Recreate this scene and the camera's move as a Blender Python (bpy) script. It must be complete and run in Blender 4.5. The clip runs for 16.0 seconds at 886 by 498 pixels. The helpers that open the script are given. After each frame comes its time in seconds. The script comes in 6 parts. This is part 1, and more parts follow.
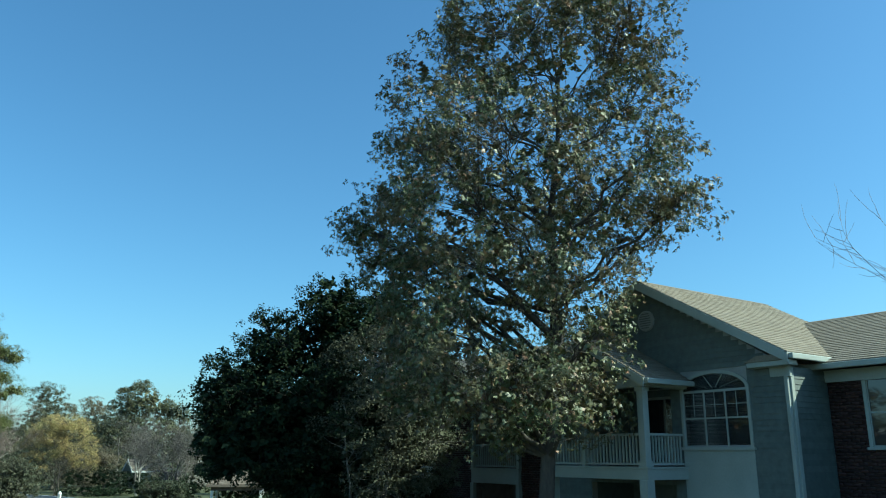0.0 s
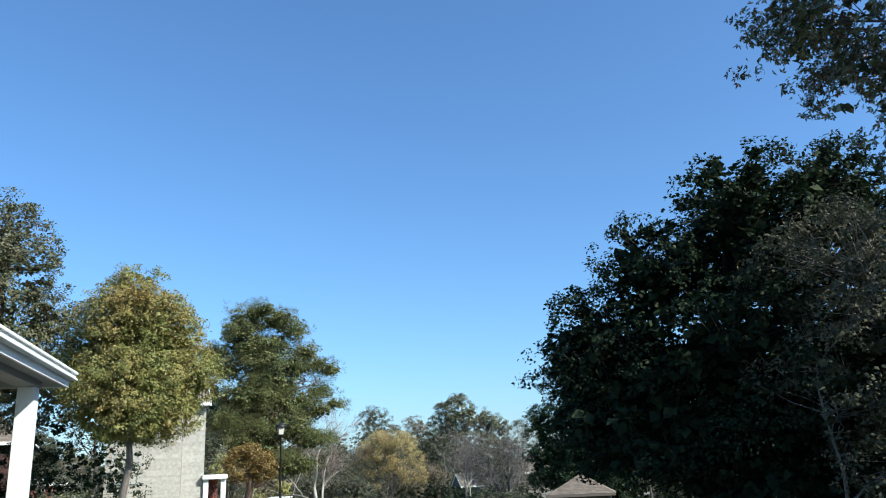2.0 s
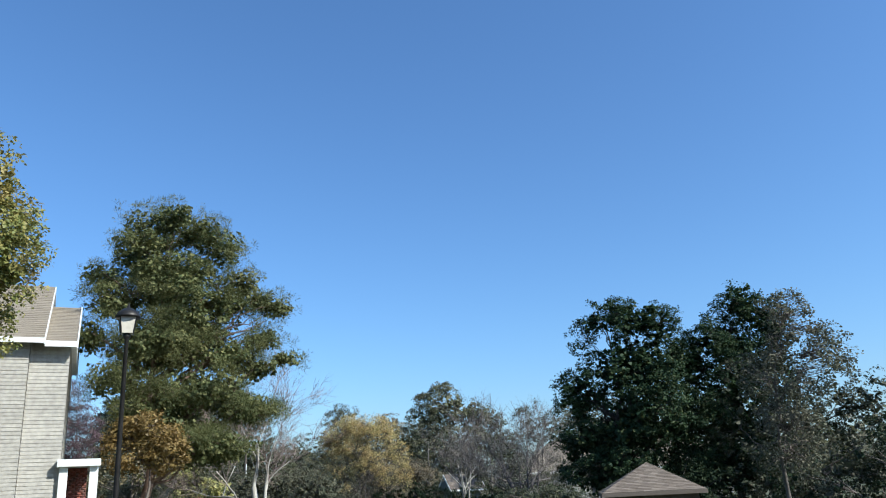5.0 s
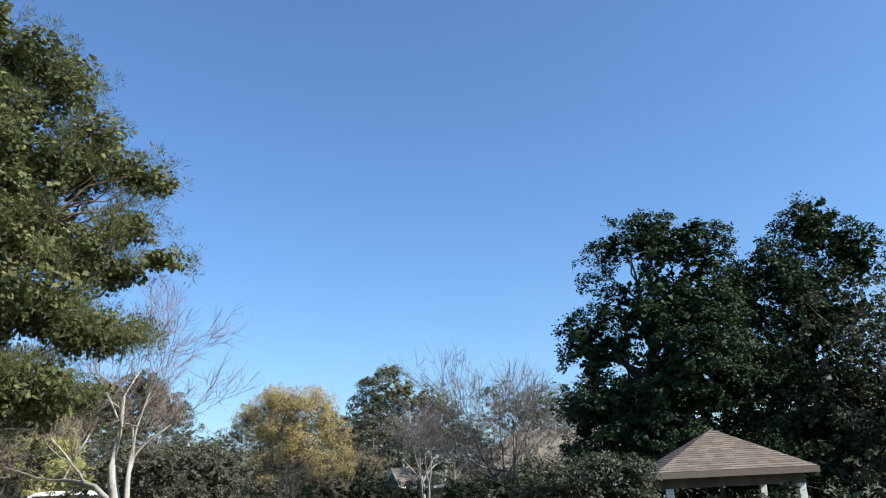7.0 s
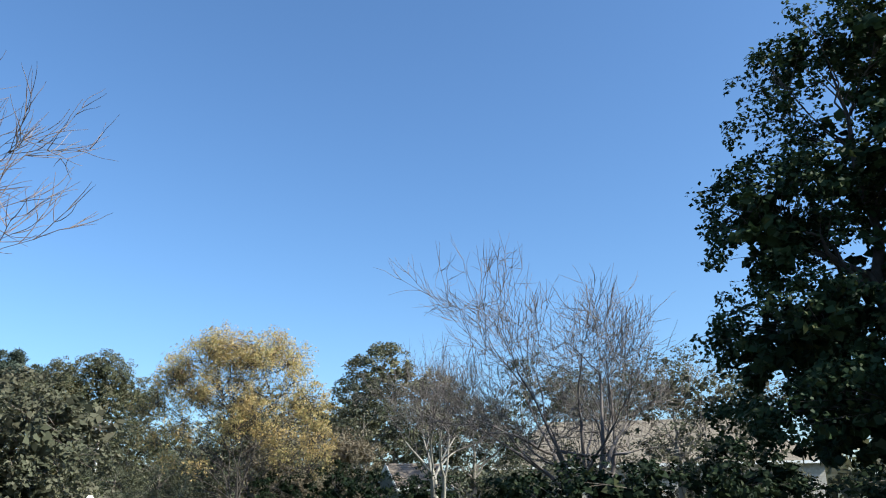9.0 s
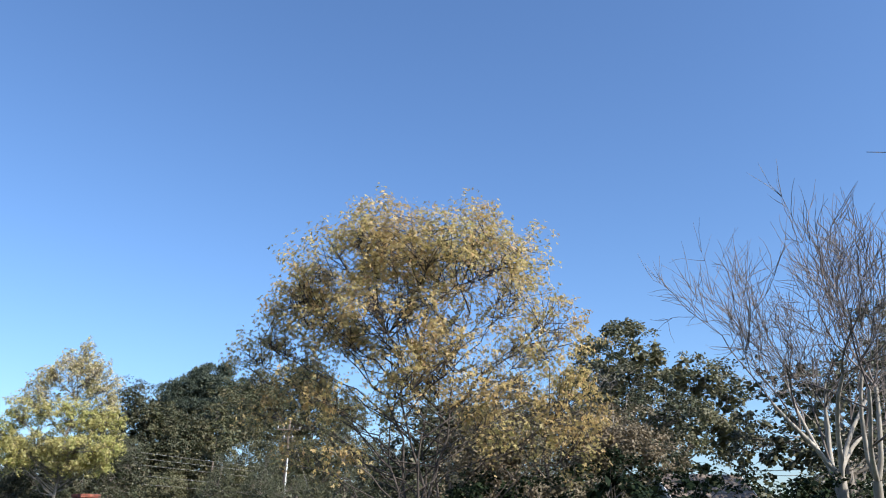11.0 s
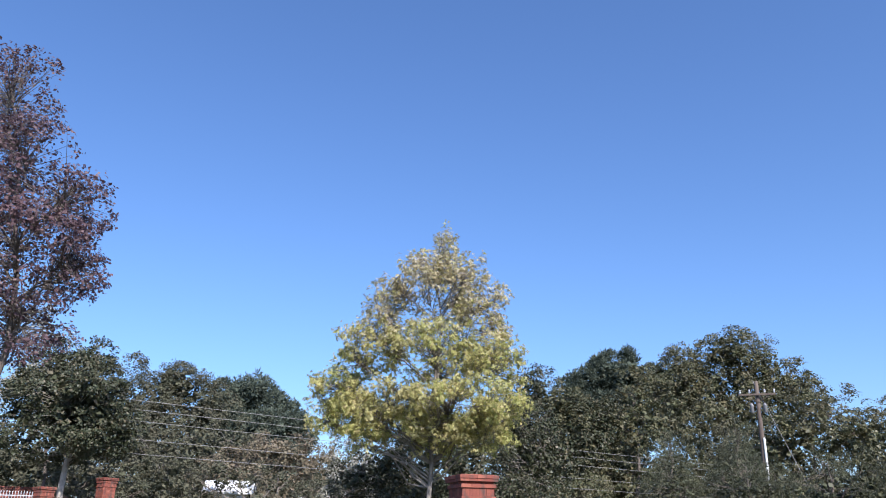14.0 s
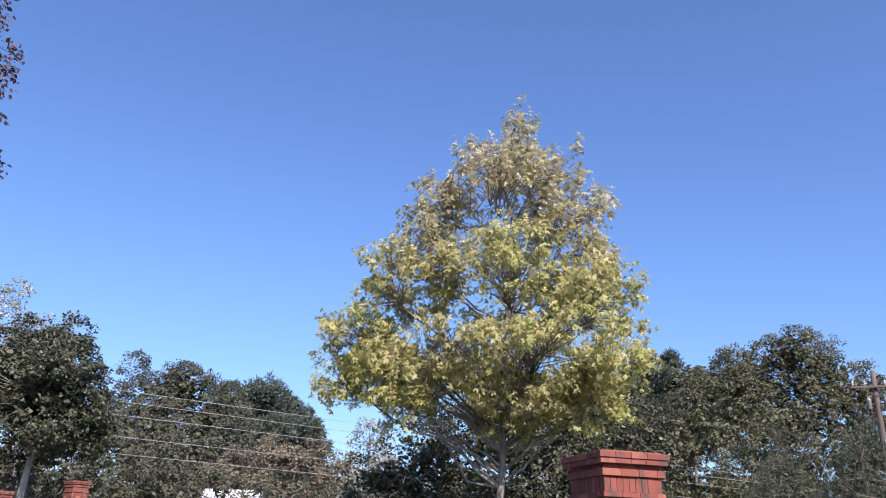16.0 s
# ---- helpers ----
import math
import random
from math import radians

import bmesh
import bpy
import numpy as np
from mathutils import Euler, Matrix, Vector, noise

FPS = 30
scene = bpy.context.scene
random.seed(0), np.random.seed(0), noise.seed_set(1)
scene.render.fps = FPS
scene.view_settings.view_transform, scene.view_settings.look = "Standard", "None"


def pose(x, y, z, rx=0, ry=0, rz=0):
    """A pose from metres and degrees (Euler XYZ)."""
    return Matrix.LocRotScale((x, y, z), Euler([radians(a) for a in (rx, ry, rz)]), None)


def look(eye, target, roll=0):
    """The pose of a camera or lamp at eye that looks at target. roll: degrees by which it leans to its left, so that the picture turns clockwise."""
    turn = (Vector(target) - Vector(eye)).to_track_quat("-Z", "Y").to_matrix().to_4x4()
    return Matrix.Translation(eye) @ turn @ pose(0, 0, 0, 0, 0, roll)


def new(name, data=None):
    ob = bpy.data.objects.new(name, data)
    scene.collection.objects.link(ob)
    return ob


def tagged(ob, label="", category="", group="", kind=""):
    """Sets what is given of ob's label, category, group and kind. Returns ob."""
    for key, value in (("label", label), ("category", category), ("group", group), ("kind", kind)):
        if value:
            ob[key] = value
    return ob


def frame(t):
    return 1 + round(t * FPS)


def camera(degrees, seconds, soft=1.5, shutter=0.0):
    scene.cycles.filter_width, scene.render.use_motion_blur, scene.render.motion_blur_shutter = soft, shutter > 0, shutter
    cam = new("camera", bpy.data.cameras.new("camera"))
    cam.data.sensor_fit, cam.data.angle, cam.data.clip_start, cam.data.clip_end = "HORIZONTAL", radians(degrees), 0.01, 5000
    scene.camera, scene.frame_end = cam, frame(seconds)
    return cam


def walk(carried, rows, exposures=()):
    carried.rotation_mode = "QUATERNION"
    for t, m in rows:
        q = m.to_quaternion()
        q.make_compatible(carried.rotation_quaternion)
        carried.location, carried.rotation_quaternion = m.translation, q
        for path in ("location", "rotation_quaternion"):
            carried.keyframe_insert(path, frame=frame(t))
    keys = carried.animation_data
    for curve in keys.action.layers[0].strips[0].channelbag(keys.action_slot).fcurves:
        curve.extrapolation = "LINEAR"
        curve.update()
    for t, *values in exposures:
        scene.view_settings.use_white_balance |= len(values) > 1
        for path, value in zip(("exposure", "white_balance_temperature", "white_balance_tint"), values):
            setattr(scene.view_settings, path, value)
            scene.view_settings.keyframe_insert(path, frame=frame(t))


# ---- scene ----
cam = camera(59.4, 16.0, soft=1.1)
PATH = [
    (0, (0.0, 0.0, 1.4), (0.001, 1.933, 1.914), 0.3),
    (0.5, (-0.6, 2.15, 1.3), (-0.897, 4.059, 1.818), -1.3),
    (1, (-1.55, 4.4, 1.15), (-2.081, 6.252, 1.687), -2.2),
    (1.5, (-2.7, 6.7, 0.95), (-3.351, 8.509, 1.501), -2.9),
    (2, (-4.05, 9.3, 0.8), (-4.743, 11.091, 1.357), -2.7),
    (2.5, (-5.5, 12.0, 0.7), (-6.203, 13.782, 1.274), -2.7),
    (3, (-6.75, 14.5, 0.55), (-7.443, 16.286, 1.124), -2.7),
    (5.5, (-13.6, 28.35, -0.35), (-14.19, 30.171, 0.231), -2.9),
    (6, (-14.9, 31.3, -0.6), (-15.46, 33.131, -0.023), -2.7),
    (6.5, (-16.2, 34.45, -0.8), (-16.726, 36.29, -0.219), -2.6),
    (7, (-17.45, 37.7, -1.0), (-17.927, 39.549, -0.406), -2.8),
    (7.5, (-18.6, 40.95, -1.15), (-19.046, 42.802, -0.539), -2.5),
    (8, (-19.8, 44.2, -1.35), (-20.213, 46.059, -0.739), -2.2),
    (10.5, (-27.338, 62.823, -1.114), (-28.117, 64.543, -0.455), 0.5),
    (11, (-29.185, 65.435, -1.141), (-30.123, 67.068, -0.466), 0.1),
    (11.5, (-31.11, 67.827, -1.134), (-32.203, 69.368, -0.478), -0.7),
    (12, (-33.475, 70.242, -1.197), (-34.698, 71.674, -0.522), -0.8),
    (12.5, (-35.937, 72.312, -1.2), (-37.295, 73.61, -0.513), -0.7),
    (13, (-38.615, 74.18, -1.178), (-40.07, 75.361, -0.48), -0.6),
    (13.5, (-41.304, 75.822, -1.133), (-42.831, 76.901, -0.423), -0.3),
    (14, (-43.944, 77.179, -1.121), (-45.533, 78.17, -0.419), 0.3),
    (14.5, (-46.649, 78.446, -1.034), (-48.267, 79.389, -0.334), 0.2),
    (15, (-48.64, 79.265, -1.049), (-50.245, 80.231, -0.35), 1.1),
    (15.5, (-49.967, 79.835, -0.997), (-51.564, 80.803, -0.283), 1.3),
    (16, (-50.657, 80.146, -0.976), (-52.257, 81.092, -0.236), 1.1),
]
walk(cam, [(t, look(eye, target, roll)) for t, eye, target, roll in PATH],
     exposures=[(0, 0.64, 5420, -21), (0.7, 0.79, 5620, -9), (1.5, 0.82, 5650, -1), (3, 0.72, 5600, 5), (5.5, 0.62, 5550, 4), (8, 0.82, 6020, 9), (10.3, 0.82, 5700, -3), (11.2, 0.79, 6020, 14), (12, 0.93, 5970, 15), (12.5, 0.83, 5950, 15), (13, 0.68, 5640, 10), (14, 0.74, 5700, 17), (16, 0.8, 5850, 23)])

# ---- world and sun ----
SUN_AZ, SUN_EL = radians(-8), radians(38)          # azimuth from +x towards +y
world = bpy.data.worlds.new("sky")
scene.world = world
world.use_nodes = True
wn = world.node_tree.nodes
sky = wn.new("ShaderNodeTexSky")
sky.sky_type, sky.sun_disc = "NISHITA", False
sky.sun_elevation, sky.sun_rotation = SUN_EL, radians(90) - SUN_AZ
sky.air_density, sky.dust_density, sky.ozone_density = 1.1, 1.0, 6.5
world.node_tree.links.new(sky.outputs["Color"], wn["Background"].inputs["Color"])
wn["Background"].inputs["Strength"].default_value = 0.111
sun = new("sun", bpy.data.lights.new("sun", "SUN"))
sun.data.energy, sun.data.angle, sun.data.color = 5.0, radians(0.53), (1.0, 0.9, 0.75)
sun_way = Vector((math.cos(SUN_AZ) * math.cos(SUN_EL), math.sin(SUN_AZ) * math.cos(SUN_EL), math.sin(SUN_EL)))
sun.matrix_world = look(sun_way * 80, (0, 0, 0))


# ---- materials ----
def nodes_of(name):
    m = bpy.data.materials.new(name)
    m.use_nodes = True
    return m, m.node_tree.nodes, m.node_tree.links, m.node_tree.nodes["Principled BSDF"]


def ramp(nodes, stops):
    r = nodes.new("ShaderNodeValToRGB")
    els = r.color_ramp.elements
    while len(els) < len(stops):
        els.new(0.5)
    for el, (at, c) in zip(els, stops):
        el.position, el.color = at, (*c, 1)
    return r


def surface(name, a, b, scale=3.0, fine=40.0, rough=0.8, bump=0.2, metal=0.0, mix=0.5, stretch=(1, 1, 1)):
    """A weathered surface: two colours mixed by coarse and fine noise, with relief."""
    m, n, l, p = nodes_of(name)
    tc, mp = n.new("ShaderNodeTexCoord"), n.new("ShaderNodeMapping")
    mp.inputs["Scale"].default_value = stretch
    l.new(tc.outputs["Object"], mp.inputs["Vector"])
    big, small = n.new("ShaderNodeTexNoise"), n.new("ShaderNodeTexNoise")
    for t, s in ((big, scale), (small, fine)):
        t.inputs["Scale"].default_value, t.inputs["Detail"].default_value = s, 5
        l.new(mp.outputs["Vector"], t.inputs["Vector"])
    add = n.new("ShaderNodeMath")
    add.operation = "MULTIPLY_ADD"
    l.new(small.outputs["Fac"], add.inputs[0])
    add.inputs[1].default_value = mix
    l.new(big.outputs["Fac"], add.inputs[2])
    r = ramp(n, [(0.35 + mix * 0.3, a), (0.65 + mix * 0.7, b)])
    l.new(add.outputs[0], r.inputs["Fac"])
    l.new(r.outputs["Color"], p.inputs["Base Color"])
    p.inputs["Roughness"].default_value, p.inputs["Metallic"].default_value = rough, metal
    bp = n.new("ShaderNodeBump")
    bp.inputs["Strength"].default_value, bp.inputs["Distance"].default_value = bump, 0.02
    l.new(small.outputs["Fac"], bp.inputs["Height"])
    l.new(bp.outputs["Normal"], p.inputs["Normal"])
    return m


def leaf_mat(name, stops, patch, share=0.35, through_light=0.38, rough=0.42, patch_scale=0.7, gloss=0.35):
    """Leaves: the colour differs from leaf to leaf and, more slowly, through the crown; light passes partly through."""
    m, n, l, p = nodes_of(name)
    geo, tc, no = n.new("ShaderNodeNewGeometry"), n.new("ShaderNodeTexCoord"), n.new("ShaderNodeTexNoise")
    no.inputs["Scale"].default_value, no.inputs["Detail"].default_value = patch_scale, 2
    l.new(tc.outputs["Object"], no.inputs["Vector"])
    r = ramp(n, stops)
    l.new(geo.outputs["Random Per Island"], r.inputs["Fac"])
    mx = n.new("ShaderNodeMix")
    mx.data_type = "RGBA"
    edge = ramp(n, [(0.42, (0, 0, 0)), (0.68, (share * 2, share * 2, share * 2))])
    l.new(no.outputs["Fac"], edge.inputs["Fac"])
    l.new(edge.outputs["Color"], mx.inputs["Factor"])
    l.new(r.outputs["Color"], mx.inputs["A"])
    mx.inputs["B"].default_value = (*patch, 1)
    l.new(mx.outputs["Result"], p.inputs["Base Color"])
    p.inputs["Roughness"].default_value, p.inputs["Specular IOR Level"].default_value = rough, gloss
    tr, ms = n.new("ShaderNodeBsdfTranslucent"), n.new("ShaderNodeMixShader")
    l.new(mx.outputs["Result"], tr.inputs["Color"])
    ms.inputs["Fac"].default_value = through_light
    l.new(p.outputs["BSDF"], ms.inputs[1])
    l.new(tr.outputs["BSDF"], ms.inputs[2])
    l.new(ms.outputs["Shader"], n["Material Output"].inputs["Surface"])
    return m


def pieces_mat(name, stops, rough=0.85, bump=0.3, fine=60, soot=0.0):
    """Bricks, shingles and boards: each piece has its own shade."""
    m, n, l, p = nodes_of(name)
    info, geo, add = n.new("ShaderNodeObjectInfo"), n.new("ShaderNodeNewGeometry"), n.new("ShaderNodeMath")
    l.new(info.outputs["Random"], add.inputs[0])
    l.new(geo.outputs["Random Per Island"], add.inputs[1])
    fr = n.new("ShaderNodeMath")
    fr.operation = "FRACT"
    l.new(add.outputs[0], fr.inputs[0])
    tc, no = n.new("ShaderNodeTexCoord"), n.new("ShaderNodeTexNoise")
    no.inputs["Scale"].default_value, no.inputs["Detail"].default_value = fine, 6
    l.new(tc.outputs["Object"], no.inputs["Vector"])
    r = ramp(n, stops)
    l.new(fr.outputs[0], r.inputs["Fac"])
    mx = n.new("ShaderNodeMix")
    mx.data_type, mx.blend_type = "RGBA", "MULTIPLY"
    mx.inputs["Factor"].default_value = 0.55
    g = ramp(n, [(0.3, (0.55, 0.55, 0.55)), (0.7, (1.15, 1.15, 1.15))])
    l.new(no.outputs["Fac"], g.inputs["Fac"])
    l.new(r.outputs["Color"], mx.inputs["A"])
    l.new(g.outputs["Color"], mx.inputs["B"])
    colour = mx.outputs["Result"]
    if soot:
        # weathering that runs over the pieces in streaks and blotches
        mp, st, dark = n.new("ShaderNodeMapping"), n.new("ShaderNodeTexNoise"), n.new("ShaderNodeMix")
        mp.inputs["Scale"].default_value = (7, 7, 3)
        st.inputs["Scale"].default_value, st.inputs["Detail"].default_value = 1.0, 5
        l.new(geo.outputs["Position"], mp.inputs["Vector"])
        l.new(mp.outputs["Vector"], st.inputs["Vector"])
        e = ramp(n, [(0.47, (0, 0, 0)), (0.62, (soot, soot, soot))])
        l.new(st.outputs["Fac"], e.inputs["Fac"])
        dark.data_type = "RGBA"
        l.new(e.outputs["Color"], dark.inputs["Factor"])
        l.new(colour, dark.inputs["A"])
        dark.inputs["B"].default_value = (0.075, 0.05, 0.042, 1)
        colour = dark.outputs["Result"]
    l.new(colour, p.inputs["Base Color"])
    p.inputs["Roughness"].default_value = rough
    bp = n.new("ShaderNodeBump")
    bp.inputs["Strength"].default_value, bp.inputs["Distance"].default_value = bump, 0.01
    l.new(no.outputs["Fac"], bp.inputs["Height"])
    l.new(bp.outputs["Normal"], p.inputs["Normal"])
    return m


BARK = surface("bark", (0.07, 0.055, 0.045), (0.21, 0.18, 0.15), 2.5, 22, 0.9, 0.7, stretch=(1, 1, 0.25))
BARK_DARK = surface("dark grey-brown bark", (0.035, 0.029, 0.025), (0.12, 0.1, 0.085), 2.5, 18, 0.9, 0.6, stretch=(1, 1, 0.3))
BARK_PALE = surface("pale bark", (0.2, 0.18, 0.15), (0.5, 0.47, 0.41), 1.6, 14, 0.85, 0.4, stretch=(1, 1, 0.5))
BARK_MID = surface("smooth grey bark", (0.12, 0.105, 0.09), (0.33, 0.3, 0.26), 1.8, 16, 0.85, 0.4, stretch=(1, 1, 0.4))
BARK_PINE = surface("pine bark", (0.1, 0.06, 0.045), (0.26, 0.18, 0.13), 3, 18, 0.95, 0.8, stretch=(1, 1, 0.3))
TWIG = surface("twigs", (0.1, 0.085, 0.08), (0.22, 0.19, 0.17), 2, 12, 0.9, 0.2)
TWIG_RED = surface("reddish twigs", (0.17, 0.12, 0.1), (0.33, 0.26, 0.23), 2, 12, 0.9, 0.2)
L_MAPLE = leaf_mat("maple leaves", [(0, (0.052, 0.072, 0.032)), (0.5, (0.12, 0.138, 0.062)), (0.82, (0.24, 0.242, 0.132)), (1, (0.33, 0.19, 0.122))], (0.23, 0.14, 0.09), 0.22, 0.09, 0.42, gloss=0.3)
# Dark foliage, toned below natural leaf colour to carry the pear's shaded side.
L_DARK = leaf_mat("dark shade-toned leaves", [(0, (0.014, 0.024, 0.014)), (0.8, (0.028, 0.045, 0.02)), (1, (0.055, 0.062, 0.03))], (0.024, 0.036, 0.018), 0.2, 0.14, 0.65, 0.7, 0.1)
L_MAGNOLIA = leaf_mat("magnolia leaves", [(0, (0.034, 0.044, 0.024)), (0.7, (0.07, 0.082, 0.044)), (1, (0.15, 0.13, 0.085))], (0.085, 0.08, 0.05), 0.25, 0.14, 0.5, 0.7, 0.3)
L_OAK = leaf_mat("green-gold leaves", [(0, (0.13, 0.16, 0.045)), (0.5, (0.23, 0.24, 0.07)), (1, (0.36, 0.31, 0.1))], (0.38, 0.26, 0.1), 0.35, 0.35, 0.5, 0.5)
L_GREEN = leaf_mat("green leaves", [(0, (0.066, 0.078, 0.04)), (0.6, (0.118, 0.126, 0.062)), (1, (0.18, 0.165, 0.09))], (0.135, 0.112, 0.064), 0.3, 0.25, 0.5, gloss=0.4)
L_OLIVE = leaf_mat("olive leaves", [(0, (0.07, 0.077, 0.05)), (0.6, (0.116, 0.124, 0.08)), (1, (0.17, 0.165, 0.112))], (0.138, 0.124, 0.088), 0.35, 0.3, 0.7, gloss=0.12)
L_KHAKI = leaf_mat("khaki leaves", [(0, (0.075, 0.072, 0.036)), (0.6, (0.14, 0.128, 0.066)), (1, (0.2, 0.175, 0.095))], (0.17, 0.13, 0.07), 0.35, 0.3, 0.6)
L_GOLD = leaf_mat("golden leaves", [(0, (0.3, 0.29, 0.11)), (0.4, (0.5, 0.43, 0.175)), (0.75, (0.66, 0.54, 0.26)), (1, (0.58, 0.38, 0.19))], (0.5, 0.34, 0.14), 0.33, 0.48, 0.5, gloss=0.3)
L_TULIP = leaf_mat("yellow-green leaves", [(0, (0.28, 0.315, 0.095)), (0.5, (0.47, 0.465, 0.16)), (0.85, (0.6, 0.56, 0.24)), (1, (0.56, 0.46, 0.24))], (0.53, 0.45, 0.24), 0.3, 0.48, 0.45)
L_DRY = leaf_mat("drying beige leaves", [(0, (0.36, 0.33, 0.19)), (0.5, (0.5, 0.45, 0.27)), (1, (0.64, 0.57, 0.38))], (0.48, 0.4, 0.26), 0.3, 0.42, 0.5)
L_ORANGE = leaf_mat("orange leaves", [(0, (0.17, 0.11, 0.035)), (0.6, (0.26, 0.17, 0.055)), (1, (0.33, 0.24, 0.09))], (0.19, 0.15, 0.05), 0.3, 0.4, 0.5)
L_PURPLE = leaf_mat("purple-brown leaves", [(0, (0.085, 0.055, 0.066)), (0.6, (0.15, 0.1, 0.11)), (1, (0.25, 0.18, 0.175))], (0.15, 0.09, 0.1), 0.3, 0.35, 0.55, gloss=0.25)
L_BROWN = leaf_mat("russet leaves", [(0, (0.12, 0.108, 0.07)), (0.6, (0.19, 0.168, 0.11)), (1, (0.27, 0.23, 0.16))], (0.21, 0.155, 0.1), 0.3, 0.3, 0.6)
L_PALE = leaf_mat("pale seeding leaves", [(0, (0.22, 0.22, 0.17)), (0.6, (0.4, 0.39, 0.32)), (1, (0.58, 0.55, 0.48))], (0.3, 0.3, 0.2), 0.3, 0.35, 0.7)
L_PINE = leaf_mat("pine needles", [(0, (0.06, 0.082, 0.034)), (0.6, (0.135, 0.15, 0.058)), (1, (0.22, 0.215, 0.085))], (0.18, 0.17, 0.065), 0.3, 0.3, 0.6, gloss=0.2)
L_CEDAR = leaf_mat("cedar sprays", [(0, (0.036, 0.046, 0.026)), (0.6, (0.07, 0.08, 0.044)), (1, (0.12, 0.122, 0.068))], (0.095, 0.095, 0.055), 0.3, 0.2, 0.55)
# Far needles are paled and greyed: the haze of distance is in their colour.
L_BLUEPINE = leaf_mat("haze-paled blue-green needles", [(0, (0.055, 0.074, 0.058)), (0.6, (0.1, 0.125, 0.094)), (1, (0.145, 0.16, 0.115))], (0.088, 0.112, 0.084), 0.3, 0.25, 0.6, gloss=0.15)
L_HOLLY = leaf_mat("holly leaves", [(0, (0.018, 0.036, 0.018)), (0.75, (0.038, 0.064, 0.026)), (1, (0.085, 0.092, 0.036))], (0.034, 0.06, 0.022), 0.25, 0.16, 0.6, 0.5, 0.15)
GRASS = surface("lawn", (0.03, 0.045, 0.016), (0.1, 0.1, 0.04), 0.5, 18, 0.95, 0.5)
ASPHALT = surface("asphalt", (0.04, 0.04, 0.042), (0.08, 0.078, 0.075), 0.6, 70, 0.9, 0.3)
CONCRETE = surface("concrete kerb", (0.3, 0.29, 0.27), (0.48, 0.46, 0.43), 1.5, 30, 0.9, 0.2)
SIDING = pieces_mat("grey-green lap siding", [(0, (0.115, 0.136, 0.128)), (1, (0.14, 0.162, 0.152))], 0.6, 0.05, 6)
SIDING_TAN = pieces_mat("beige lap siding", [(0, (0.35, 0.325, 0.28)), (1, (0.42, 0.39, 0.335))], 0.6, 0.05, 6)
WHITE = surface("white painted trim", (0.68, 0.69, 0.66), (0.8, 0.8, 0.78), 1.2, 25, 0.5, 0.05)
# Darker copy of WHITE: carries the shade on the apartment front in its colour.
TRIM = surface("shade-toned white trim", (0.31, 0.33, 0.3), (0.4, 0.42, 0.39), 1.2, 25, 0.55, 0.05)
# Off-white soffit; its shade is put into the colour as grey.
SOFFIT = surface("shade-greyed soffit boards", (0.27, 0.27, 0.265), (0.36, 0.36, 0.35), 1.5, 10, 0.6, 0.05)
SHINGLE = pieces_mat("tan roof shingles", [(0, (0.225, 0.188, 0.142)), (0.5, (0.24, 0.202, 0.152)), (1, (0.265, 0.225, 0.171))], 0.95, 0.4, 25)
SHINGLE_BROWN = pieces_mat("brown roof shingles", [(0, (0.14, 0.11, 0.085)), (0.5, (0.18, 0.144, 0.112)), (1, (0.23, 0.187, 0.148))], 0.95, 0.4, 25)
# Dark brick, lowered further so its colour holds the shade on the walls.
BRICK_DARK = pieces_mat("dark red brick toned for shade", [(0, (0.03, 0.013, 0.012)), (0.6, (0.048, 0.02, 0.017)), (1, (0.075, 0.034, 0.028))])
BRICK = pieces_mat("red brick", [(0, (0.2, 0.055, 0.038)), (0.7, (0.27, 0.08, 0.05)), (1, (0.33, 0.115, 0.075))], soot=0.8)
MORTAR_RED = surface("red-dusted mortar", (0.14, 0.06, 0.045), (0.27, 0.13, 0.1), 4, 60, 0.95, 0.3)
MORTAR = surface("mortar", (0.17, 0.14, 0.12), (0.27, 0.23, 0.2), 4, 60, 0.95, 0.3)
METAL_DARK = surface("dark bronze metal", (0.02, 0.018, 0.016), (0.05, 0.045, 0.04), 3, 40, 0.45, 0.05, metal=0.6)
WOOD_POLE = surface("weathered pole wood", (0.07, 0.053, 0.043), (0.18, 0.145, 0.115), 2, 30, 0.9, 0.5, stretch=(1, 1, 0.1))
GALV_DULL = surface("dull grey metal", (0.16, 0.165, 0.17), (0.27, 0.27, 0.275), 2, 30, 0.55, 0.05, metal=0.3)
GALV = surface("grey metal", (0.42, 0.43, 0.44), (0.6, 0.6, 0.61), 2, 30, 0.45, 0.05, metal=0.3)
RUBBER = surface("tyre rubber", (0.015, 0.015, 0.015), (0.035, 0.035, 0.035), 5, 60, 0.85, 0.1)
CABLE = surface("cable", (0.2, 0.2, 0.2), (0.34, 0.33, 0.32), 3, 30, 0.6, 0)
LAMP_GLASS = surface("frosted lantern glass", (0.5, 0.45, 0.36), (0.66, 0.6, 0.5), 3, 30, 0.35, 0.02)


def paint(name, c):
    m = surface(name, [v * 0.9 for v in c], c, 0.8, 20, 0.25, 0.0)
    m.node_tree.nodes["Principled BSDF"].inputs["Coat Weight"].default_value = 0.6
    return m


CAR_WHITE, CAR_RED = paint("white car paint", (0.78, 0.78, 0.76)), paint("red car paint", (0.42, 0.03, 0.02))
GLASS, gn, gl, gp = nodes_of("window glass")
gp.inputs["Base Color"].default_value = (0.02, 0.025, 0.03, 1)
gp.inputs["Roughness"].default_value = 0.04
gp.inputs["Specular IOR Level"].default_value = 0.8


